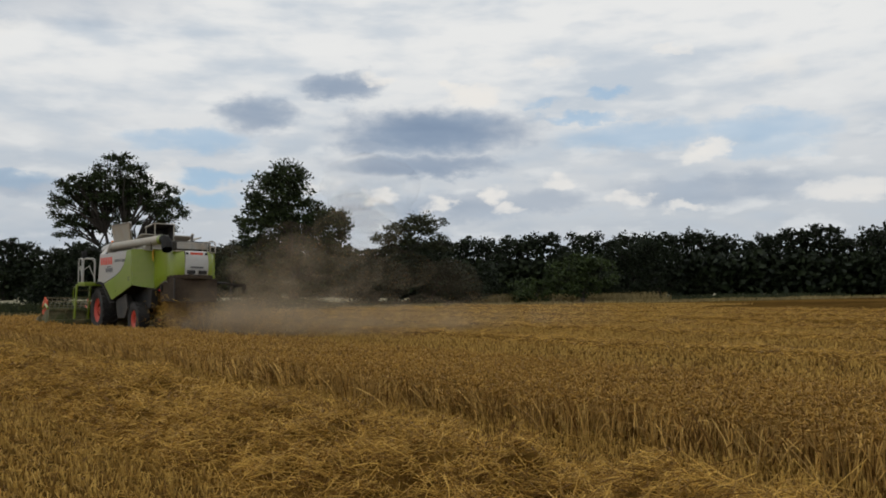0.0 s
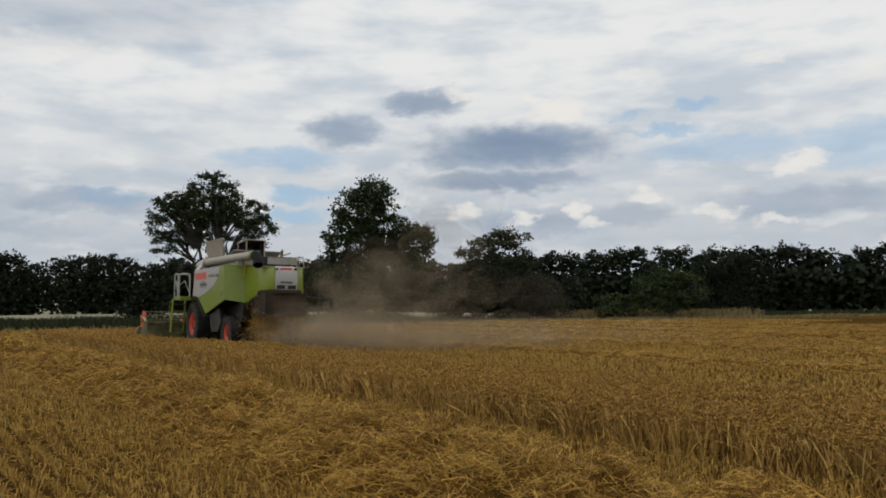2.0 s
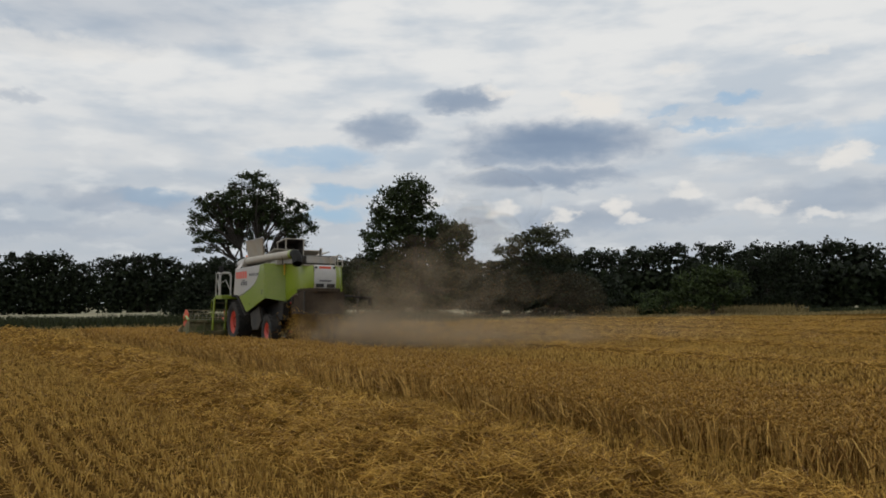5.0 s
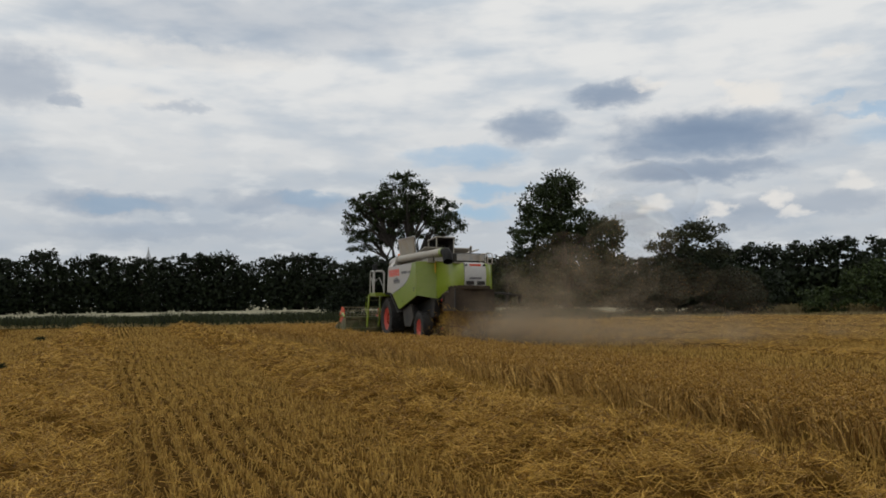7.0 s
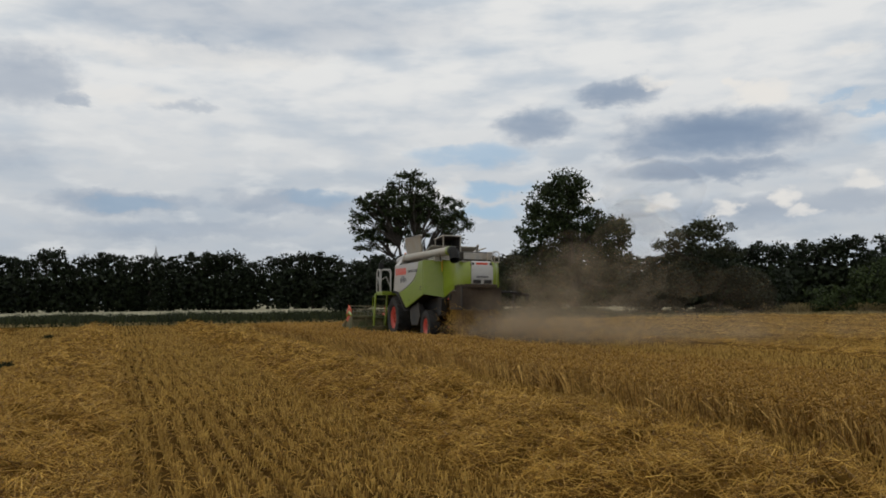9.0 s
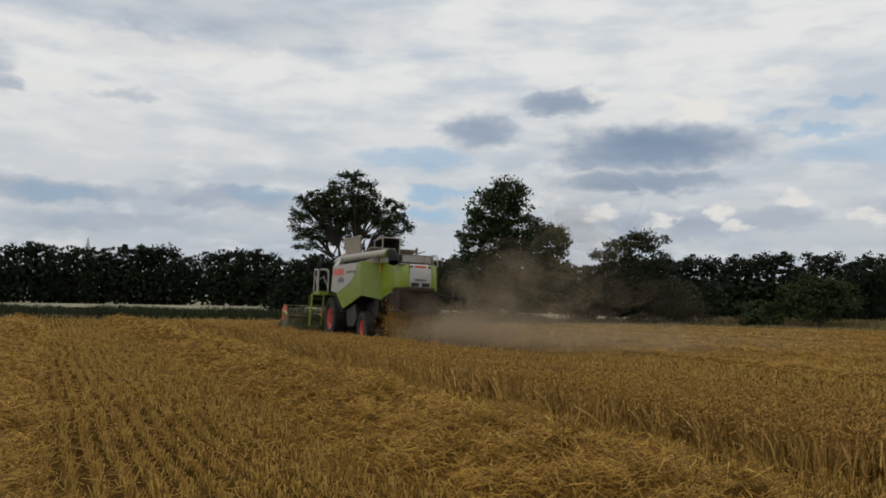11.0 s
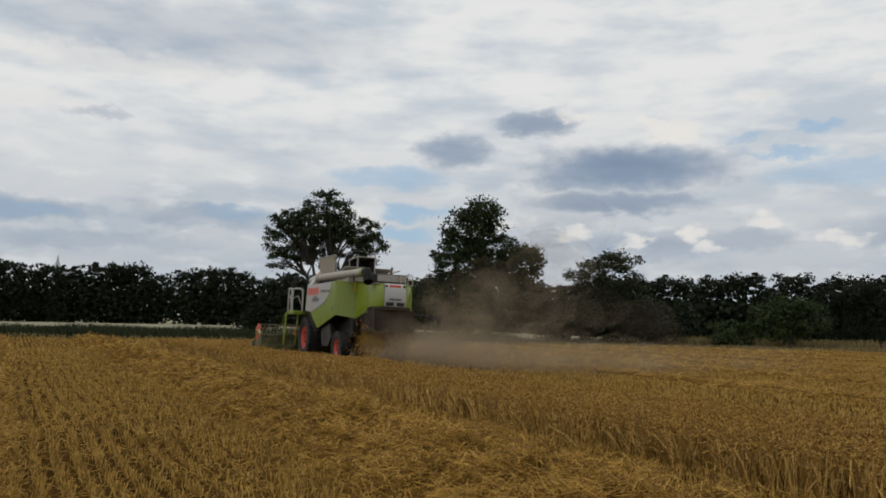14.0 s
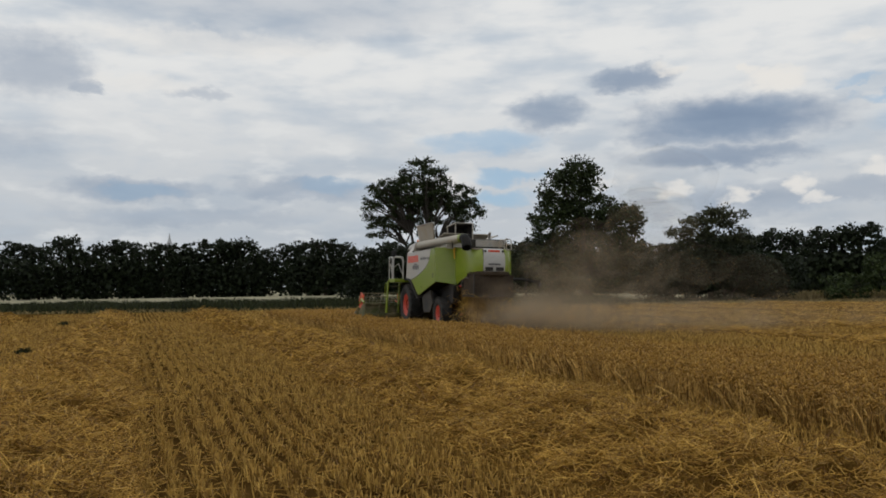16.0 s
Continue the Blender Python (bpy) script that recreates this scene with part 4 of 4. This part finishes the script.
def header(top):
    W = 2.60
    body = part("cutting_header", plate([(-W, 2.40, .20), (W, 2.40, .20), (W, 2.44, .86), (-W, 2.44, .86)], .05), GREEN_WORN, top, "worn green cutting table with a red reel")
    part("table_floor", plate([(-W, 2.44, .22), (W, 2.44, .22), (W, 3.62, .17), (-W, 3.62, .17)], .04), STEEL, body)
    part("top_beam", box(-W, W, 2.34, 2.52, .80, .93, .02), GREEN_WORN, body)
    part("lower_beam", box(-W, W, 2.28, 2.42, .30, .46, .02), GREEN_WORN, body)
    for x in (-2.0, -1.2, 1.2, 2.0):
        part("back_rib", box(x - .04, x + .04, 2.30, 2.42, .35, .84, .01), GREEN_WORN, body)
    part("auger", tube([(-W + .05, 2.85, .52), (W - .05, 2.85, .52)], .20, 16), STEEL, body, smooth=True)
    bm = bmesh.new()
    for s in (-1, 1):
        pts = []
        for k in range(97):
            a = k / 96 * 2 * math.pi * 5
            pts.append((s * (W - .1 - k / 96 * 2.0), a * s))
        rows = []
        for x, a in pts:
            rows.append([bm.verts.new((x, 2.85 + r * math.cos(a), .52 + r * math.sin(a))) for r in (.19, .31)])
        for p, q in zip(rows, rows[1:]):
            bm.faces.new((p[0], p[1], q[1], q[0]))
    part("auger_flight", bm, STEEL, body)
    part("knife_bar", box(-W, W, 3.60, 3.68, .15, .19), STEEL, body)
    for s in (-1, 1):
        x0, x1 = sorted((s * W, s * (W + .05)))
        part("end_plate", slab([(2.35, .20), (2.35, .92), (2.75, .86), (3.30, .60), (3.95, .40), (4.15, .18), (3.6, .14)], x0, x1, .008), GREEN_WORN, body)
        nose = tube([(s * (W + .02), 3.55, .50), (s * (W + .03), 3.95, .40), (s * (W + .03), 4.35, .18)], [.16, .13, .02], 10)
        part("crop_divider", nose, GREEN_WORN, body, "worn green crop divider", smooth=True)
        part("reel_arm", tube([(s * (W + .06), 2.45, .90), (s * (W + .06), 2.9, 1.05), (s * (W + .06), 3.35, .86)], [.05, .05, .04], 8), GREEN, body, "green reel arm", smooth=True)
    reel = part("reel", tube([(-W + .06, 3.35, .86), (W - .06, 3.35, .86)], .06, 12), ORANGE, body, "orange-red reel")
    for x, big in ((-W + .04, 1), (-.9, 0), (.9, 0), (W - .04, 1)):
        bm = bmesh.new()
        if big:
            pts = [(3.35 + .50 * math.cos(2 * math.pi * k / 6 + .3), .86 + .50 * math.sin(2 * math.pi * k / 6 + .3)) for k in range(6)]
            slab(pts, x - .02, x + .02, .01, bm)
        else:
            for k in range(6):
                a = 2 * math.pi * k / 6 + .3
                tube([(x, 3.35, .86), (x, 3.35 + .46 * math.cos(a), .86 + .46 * math.sin(a))], .025, 6, bm)
        part("reel_shield" if big else "reel_star", bm, ORANGE, reel, "orange-red reel end" if big else "")
    for k in range(6):
        a = 2 * math.pi * k / 6 + .3
        y, z = 3.35 + .46 * math.cos(a), .86 + .46 * math.sin(a)
        bat = part("reel_bat", tube([(-W + .05, y, z), (W - .05, y, z)], .022, 6), GREEN_WORN, reel)
        bm = bmesh.new()
        for j in range(30):
            x = -W + .15 + j * (2 * W - .3) / 29
            tube([(x, y, z), (x, y + .03, z - .20)], .006, 4, bm)
        part("tines", bm, STEEL, bat)


harvester()


def falling_straw():
    """Straw and chaff thrown down behind the skirt."""
    rng = np.random.default_rng(51)
    n = 4200
    x = rng.normal(size=n) * .36
    t = rng.random(n)
    y = -5.3 + rng.normal(size=n) * .35 - t * .35 + (rng.random(n) < .3) * rng.random(n) * 1.2
    z = (1.75 * (1 - t) ** .8 * (.6 + .4 * rng.random(n))).clip(.03, 1.5)
    c = np.stack([x * (1 + .5 * t), y, z], 1)
    d = rng.normal(size=(n, 3)) * (.035 + .05 * rng.random((n, 1)))
    v, f = strands(c - d, c + rng.normal(size=(n, 3)) * .01, c + d, .004 + .003 * rng.random(n), rng, .9)
    v = np.maximum(v, (-99, -99, .003))
    ob = new("falling_straw", mesh_of("falling_straw", v, f, STRAW))
    ob.matrix_basis = HARVESTER
    tagged(ob, "golden straw and chaff pouring out behind the harvester", "straw", kind="stuff")


def dust():
    """Dust hanging in the air behind the harvester: overlapping thin puffs, fewer and larger outwards."""
    rng = np.random.default_rng(52)
    ball = bmesh.new()
    bmesh.ops.create_icosphere(ball, subdivisions=3, radius=1.0)
    unit = np.array([v.co[:] for v in ball.verts])
    tris = np.array([[v.index for v in f.verts] for f in ball.faces])
    ball.free()
    verts, faces, count = [], [], 0
    # middle (across, along, up), spread, puffs, radius; across and along are the harvester's own axes
    for mx, my, mz, sx, sy, sz, puffs, size in ((.2, -6.2, .45, .45, .35, .30, 34, .42), (1.0, -6.9, .55, .8, .8, .35, 50, .55), (2.6, -7.6, .55, 1.1, 1.2, .35, 50, .70), (4.8, -8.2, .50, 1.5, 1.5, .28, 38, .75),
                                                (7.6, -8.8, .40, 2.0, 1.8, .22, 22, .8), (12.0, -9.0, .4, 3.0, 2.2, .22, 12, .9), (2.7, -5.6, 1.5, .6, 1.0, .6, 26, .65), (3.8, -6.2, 2.2, .7, 1.2, .8, 14, .8),
                                                (6.0, -7.6, 1.6, 1.4, 1.6, .7, 10, .9), (5.2, -7.0, 4.4, 1.2, 1.6, 1.2, 8, 1.1)):
        for k in range(puffs):
            mid = rng.normal(size=3) * (sx, sy, sz) + (mx, my, mz)
            r = size * (.5 + .9 * rng.random())
            ph = rng.random(3) * 9
            swell = 1 + .22 * lump(unit[:, 0] + ph[0], unit[:, 1] + ph[1] + unit[:, 2], 2.3) + .12 * lump(unit[:, 2] + ph[2], unit[:, 0] - unit[:, 1], 4.7)
            v = unit * swell[:, None] * r * (1.25, 1.1, .8) + mid
            v[:, 2] = np.maximum(v[:, 2], .04 + .01 * rng.random())
            verts.append(v)
            faces.append(tris + count)
            count += len(v)
    me = mesh_of("dust_cloud", np.concatenate(verts), np.concatenate(faces), DUST_SPECK)
    me.polygons.foreach_set("use_smooth", [True] * len(me.polygons))
    ob = new("dust_cloud", me)
    ob.matrix_basis = HARVESTER
    tagged(ob, "thin tan dust drifting away behind the harvester", "dust", kind="stuff")


falling_straw()
dust()


# ---- the crop, the stubble and the straw ----
NEAR_EDGE, FAR_EDGE = 6.78, 10.0        # the strip still standing, across the rows
HEADER_AT, HEADER_LEFT, HEADER_RIGHT = 37.4, 9.3, 14.6


def in_field(name, v, f, material, label, category):
    ob = new(name, mesh_of(name, v, f, material))
    ob.matrix_basis = FIELD
    return tagged(ob, label, category, kind="stuff")


def scatter(x0, x1, y0, y1, per_m2, rng):
    n = int((x1 - x0) * (y1 - y0) * per_m2)
    return x0 + (x1 - x0) * rng.random(n), y0 + (y1 - y0) * rng.random(n)


def standing_wheat():
    rng = np.random.default_rng(21)
    cells = [(NEAR_EDGE - .15, 7.3, -2, 14, 330), (7.3, FAR_EDGE + .1, -2, 14, 290), (NEAR_EDGE, FAR_EDGE, -14, -2, 60), (NEAR_EDGE - .1, 7.7, 14, 26, 220), (7.7, FAR_EDGE + .1, 14, 26, 150),
             (NEAR_EDGE, FAR_EDGE, 26, 47, 110), (FAR_EDGE, HEADER_RIGHT, HEADER_AT, 47, 80)]
    xs, ys = map(np.concatenate, zip(*(scatter(*c, rng) for c in cells)))
    edge = NEAR_EDGE + .10 * lump(xs, ys, 1.7) + .06 * lump(xs, ys, 6.0)
    far_rim = np.where(ys > HEADER_AT, 99, FAR_EDGE - (FAR_EDGE - HEADER_LEFT) * np.clip((ys - 27) / 6, 0, 1)) + .08 * lump(ys, xs, 2.0)
    keep = (xs > edge) & (xs < far_rim)
    xs, ys, edge = xs[keep], ys[keep], edge[keep]
    ys = np.round(ys * 1e4) / 1e4
    xs, ys = xs + .030 * np.sin(xs * 61 + ys * 23), ys + .045 * np.sin(ys * 47 + 3 * np.sin(xs * 19)) + .03 * np.sin(ys * 91 + xs * 7)
    n = len(xs)
    tall = .435 + .025 * lump(xs, ys, .8) + rng.normal(size=n) * .025
    lean = rng.normal(size=(n, 2)) * .07 + np.stack([.05 * lump(xs, ys, .9), .05 * lump(ys, xs, 1.1)], 1)
    rim = np.exp(-(xs - edge) / .12)
    lean[:, 0] -= rim * np.abs(rng.normal(size=n)) * .13
    bent = (rim > .30) & (rng.random(n) < .20)
    lean[bent] += rng.normal(size=(bent.sum(), 2)) * .13
    tall[bent] *= .75
    lean[:, 1] += rim * rng.normal(size=n) * .12
    tall -= rim * np.abs(rng.normal(size=n)) * .09
    tall *= 1 - .10 * np.clip((ys - 20) / 10, 0, 1)
    p0 = np.stack([xs, ys, np.zeros(n)], 1)
    p1 = np.stack([xs + lean[:, 0] * .45, ys + lean[:, 1] * .45, tall * .6], 1)
    p2 = np.stack([xs + lean[:, 0], ys + lean[:, 1], tall], 1)
    far = 1 + np.clip(ys - 14, 0, 40) / 22
    v, f = strands(p0, p1, p2, (.0042 + .0030 * (rim > .25)) * far * (.6 + .7 * rng.random(n)), rng, .8)
    in_field("wheat_stalks", v, f, WHEAT_STEM, "ripe golden wheat stalks standing in an uncut strip", "wheat")
    d = rng.normal(size=(n, 3)) * .45
    d[:, :2] += lean * 2.5
    d[:, 2] = rng.normal(size=n) * .6 + .05
    d /= np.linalg.norm(d, axis=1, keepdims=True)
    v, f = spindles(p2, d, .095 * (.8 + .4 * rng.random(n)) * (1 + (far - 1) * .35), .0105 * (.8 + .4 * rng.random(n)) * far, rng)
    # a second, lower tier of ears fills the top of the crop
    inside = rim < .5
    m = int(inside.sum())
    d = rng.normal(size=(m, 3)) * (1, 1, .35)
    d /= np.linalg.norm(d, axis=1, keepdims=True)
    low = p2[inside] + rng.normal(size=(m, 3)) * (.04, .04, .012) - (0, 0, .02)
    v2, f2 = spindles(low, d, .085 * (.8 + .4 * rng.random(m)) * far[inside] ** .4, .0105 * (.8 + .4 * rng.random(m)) * far[inside], rng)
    v, f = np.concatenate([v, v2]), np.concatenate([f, f2 + len(v)])
    in_field("wheat_ears", v, f, WHEAT_EAR, "drooping ripe golden ears of wheat", "wheat")
    # dry leaves hanging on the stalks
    k = rng.random(n) < .4
    q = p0[k] + (p1[k] - p0[k]) * (.9 + .6 * rng.random((k.sum(), 1)))
    a = rng.random(k.sum()) * 2 * math.pi
    out = np.stack([np.cos(a), np.sin(a), np.full(k.sum(), .15)], 1) * (.06 + .08 * rng.random((k.sum(), 1)))
    v, f = strands(q, q + out, q + out * 1.5 + (0, 0, -.09), .0042 * far[k], rng, .4)
    in_field("wheat_leaves", v, f, WHEAT_STEM, "dry curled wheat leaves on their stalks", "wheat")


WINDROWS = [(4.12, 1.02), (-1.08, 1.12), (-6.9, 1.1), (-12.5, 1.1), (17.8, 1.1), (23.4, 1.1), (29.0, 1.1), (34.6, 1.1), (40.2, 1.1), (46, 1.1)]


def heap(x, y, mid, half):
    """Height of a straw swath at field point x, y."""
    u = (x - mid - .10 * lump(y * .9, y, .8)) / (half * (1 + .12 * lump(y, y * .3, 1.9)))
    return np.clip(1 - u * u, 0, 1) ** .7 * (.29 + .12 * lump(x, y, 1.7) + .19 * lump(x + .3, y, 4.3) + .14 * lump(x, y + .2, 9.0)).clip(.02)


def stubble():
    rng = np.random.default_rng(22)
    out = []
    for x0, x1, y0, y1, along, fat in ((3, 7.1, 0, 3.5, 58, 1.0), (-5, 3, -6, 3.5, 14, 1.1), (3, 7.1, -6, 0, 14, 1.1), (-4, 7.1, 3.5, 13, 62, 1.0), (-9, 7.1, 13, 24, 34, 1.35), (-16, 7.1, 24, 42, 13, 2.2), (-24, 12, 42, 65, 5, 3.2),
                                       (10.1, 30, 4, 24, 20, 2.0), (10.2, 46, 24, 36, 10, 2.9), (15, 60, 36, 60, 4, 3.4)):
        rows = np.arange(x0, x1, .215)
        per = int((y1 - y0) * along * 1.25)
        x = np.repeat(rows, per) + rng.normal(size=per * len(rows)) * .029
        y = y0 + (y1 - y0) * rng.random(len(x))
        y += .040 * np.sin(y * 39 + 2 * np.sin(x * 31))
        x += .05 * lump(y, x, .5)
        keep = np.ones(len(x), bool)
        for mid, half in WINDROWS:
            keep &= heap(x, y, mid, half) < .10
        keep &= lump(x, y, 7.0) + lump(x, y, 2.6) * .6 > -.80
        out.append(np.stack([x[keep], y[keep], np.full(keep.sum(), fat)], 1))
    x, y, fat = np.concatenate(out).T
    n = len(x)
    tall = (.088 + .018 * lump(x, y, 1.2) + .013 * lump(x, y, 8.0) + rng.normal(size=n) * .015).clip(.03, .14)
    lean = rng.normal(size=(n, 2)) * .026
    p0 = np.stack([x, y, np.zeros(n)], 1)
    p2 = np.stack([x + lean[:, 0], y + lean[:, 1], tall], 1)
    v, f = strands(p0, (p0 + p2) / 2 + rng.normal(size=(n, 3)) * .003, p2, .0056 * fat * (.7 + .6 * rng.random(n)), rng, 1.0, True)
    in_field("stubble", v, f, STUBBLE, "pale golden wheat stubble in drilled rows", "stubble")


def windrows():
    for i, (mid, half) in enumerate(WINDROWS):
        rng = np.random.default_rng(30 + i)
        y0, y1 = (-30, 58) if mid < 15 else (-30, 56)
        ys = np.arange(y0, y1, .10 if i < 2 else .35)
        us = np.linspace(-1.25, 1.25, 19 if i < 2 else 9)
        X = mid + half * us[None, :] + 0 * ys[:, None]
        Y = ys[:, None] + 0 * us[None, :]
        low = .4 if mid > 15 else 1.0      # the far swaths lie flatter
        Z = heap(X, Y, mid, half) * .85 * low + rng.normal(size=X.shape) * .012 - .012
        v = np.stack([X, Y, Z], -1).reshape(-1, 3)
        w = len(us)
        a = (np.arange(len(ys) - 1)[:, None] * w + np.arange(w - 1)[None]).ravel()
        f = np.stack([a, a + 1, a + w + 1, a + w], 1)
        near = i < 2
        in_field("straw_swath", v, f, SHADED_MOUND, "long low heap of golden threshed straw, core coloured as dark as its shaded hollows", "straw")
        bits = []
        for b0, b1, dens, fat in ((-8, 1.5, 90, 1.2), (1.5, 9, 1150, .9), (9, 16, 620, 1.15), (16, 28, 170, 1.8), (28, 57, 36, 2.9)) if near else ((6, 30, 110, 1.8), (30, 55, 50, 2.4)):
            x, y = scatter(mid - half * 1.2, mid + half * 1.2, b0, b1, dens, rng)
            bits.append(np.stack([x, y, np.full(len(x), fat)], 1))
        x, y, fat = np.concatenate(bits).T
        hgt = heap(x, y, mid, half) * low
        keep = rng.random(len(x)) < np.clip(hgt / .05, 0, 1) + .12 * np.exp(-((np.abs(x - mid) / half - .9).clip(0) / .3) ** 2) * (1 + lump(x, y, 3.0))
        # on the near swaths straw thins in the dips, baring the shade-coloured mound
        keep &= (rng.random(len(x)) < .22 + 1.8 * (.5 * lump(x, y + .2, 9.0) + .6 * lump(x + .3, y, 4.3) + .60)) | (not near)
        x, y, fat, hgt = x[keep], y[keep], fat[keep], hgt[keep]
        n = len(x)
        a = 2.2 * lump(x + 7, y, 2.9) + rng.normal(size=n) * .75
        ln = (.07 + .24 * rng.random(n) ** 1.4) * (.75 + .25 * fat)
        d = np.stack([np.cos(a), np.sin(a), rng.normal(size=n) * .30], 1) * ln[:, None] * .5
        c = np.stack([x, y, hgt + .006 + .07 * rng.random(n) ** 2.2], 1)
        p0, p2 = c - d, c + d
        p1 = c + rng.normal(size=(n, 3)) * (.27 * ln)[:, None]
        for p in (p0, p1, p2):
            p[:, 2] = np.maximum(p[:, 2], .004)
        v, f = strands(p0, p1, p2, .0034 * fat * (.65 + .7 * rng.random(n)), rng, .9, not near)
        in_field("loose_straw", v, f, STRAW, "tangled golden straw stalks on a swath", "straw")


def litter():
    """Short broken straw lying between the rows."""
    rng = np.random.default_rng(41)
    bits = []
    for c in ((-4, 7, 3.5, 12, 75, .9), (-9, 7, 12, 24, 40, 1.3), (-14, 7, 24, 45, 16, 2.5)):
        x, y = scatter(*c[:5], rng)
        bits.append(np.stack([x, y, np.full(len(x), c[5])], 1))
    x, y, fat = np.concatenate(bits).T
    n = len(x)
    a = rng.random(n) * 2 * math.pi
    d = np.stack([np.cos(a), np.sin(a), rng.normal(size=n) * .25], 1) * ((.03 + .09 * rng.random(n)) * (.7 + .3 * fat))[:, None]
    c = np.stack([x, y, .015 + .07 * rng.random(n)], 1)
    p0, p2 = c - d, c + d
    p0[:, 2], p2[:, 2] = np.maximum(p0[:, 2], .004), np.maximum(p2[:, 2], .004)
    v, f = strands(p0, c + rng.normal(size=(n, 3)) * .008, p2, .0036 * fat, rng, .9, True)
    in_field("straw_litter", v, f, STRAW, "short broken straw scattered over the stubble", "straw")


def verge():
    """The rank green strip along the field's end."""
    rng = np.random.default_rng(42)
    for name, mat_, n, label, x0, x1, y0, y1, h in (("verge_weeds", WEED, 22000, "rank dark green weeds along the field's end", -60, 16, 65.5, 80, .68),
                                                     ("verge_weeds", WEED, 7000, "rank dark green weeds along the field's end", 16, 75, 72, 80, .40),
                                                     ("dry_grass", DRY_WEED, 7000, "dry tan grass along the field's end", -60, 75, 64.5, 70, .24),
                                                     ("dry_grass", DRY_WEED, 3500, "dry tan grass beside the bushes", 30, 50, 70, 80, .7)):
        x, y = x0 + (x1 - x0) * rng.random(n), y0 + (y1 - y0) * rng.random(n)
        y += .6 * lump(x, x, .35)
        t = h * (.6 + .6 * rng.random(n)) * (1 + .30 * lump(x, y, .6))
        ln = rng.normal(size=(n, 2)) * .14
        p0 = np.stack([x, y, np.zeros(n)], 1)
        p1 = np.stack([x + ln[:, 0] * .4, y + ln[:, 1] * .4, t * .6], 1)
        p2 = np.stack([x + ln[:, 0] * 1.3, y + ln[:, 1] * 1.3, t], 1)
        v, f = strands(p0, p1, p2, .035 + .03 * rng.random(n), rng, .3, True)
        tagged(new(name, mesh_of(name, v, f, mat_)), label, "grass", kind="stuff")


standing_wheat()
stubble()
windrows()
litter()
verge()


# ---- small things in and beyond the field ----
def weed_tuft(az, dist, size, seed):
    rng = np.random.default_rng(seed)
    n = int(260 * size / .3)
    top = new("weed_tuft")
    x, y = rng.normal(size=n) * size * .55, rng.normal(size=n) * size * .35
    t = size * (.5 + .6 * rng.random(n))
    p0 = np.stack([x * .5, y * .5, np.zeros(n)], 1)
    p2 = np.stack([x, y, t], 1)
    v, f = strands(p0, (p0 + p2) / 2, p2, .006 + .006 * rng.random(n), rng, .4, True)
    stems = new("stems", mesh_of("stems", v, f, WEED))
    stems.parent = top
    c = p2 - (p2 - p0) * (.5 * rng.random((n, 1)))
    v, f = leaves(c + rng.normal(size=(n, 3)) * .02, .05 + .05 * rng.random(n), rng)
    leafage = new("leafage", mesh_of("leafage", v, f, WEED))
    leafage.parent = top
    put(tagged(top, "small green weed tuft growing in the stubble", "weed"), az, dist)


weed_tuft(-21.1, 34.5, .30, 81)
weed_tuft(-24.6, 24.5, .16, 82)
weed_tuft(-22.4, 44.0, .22, 83)
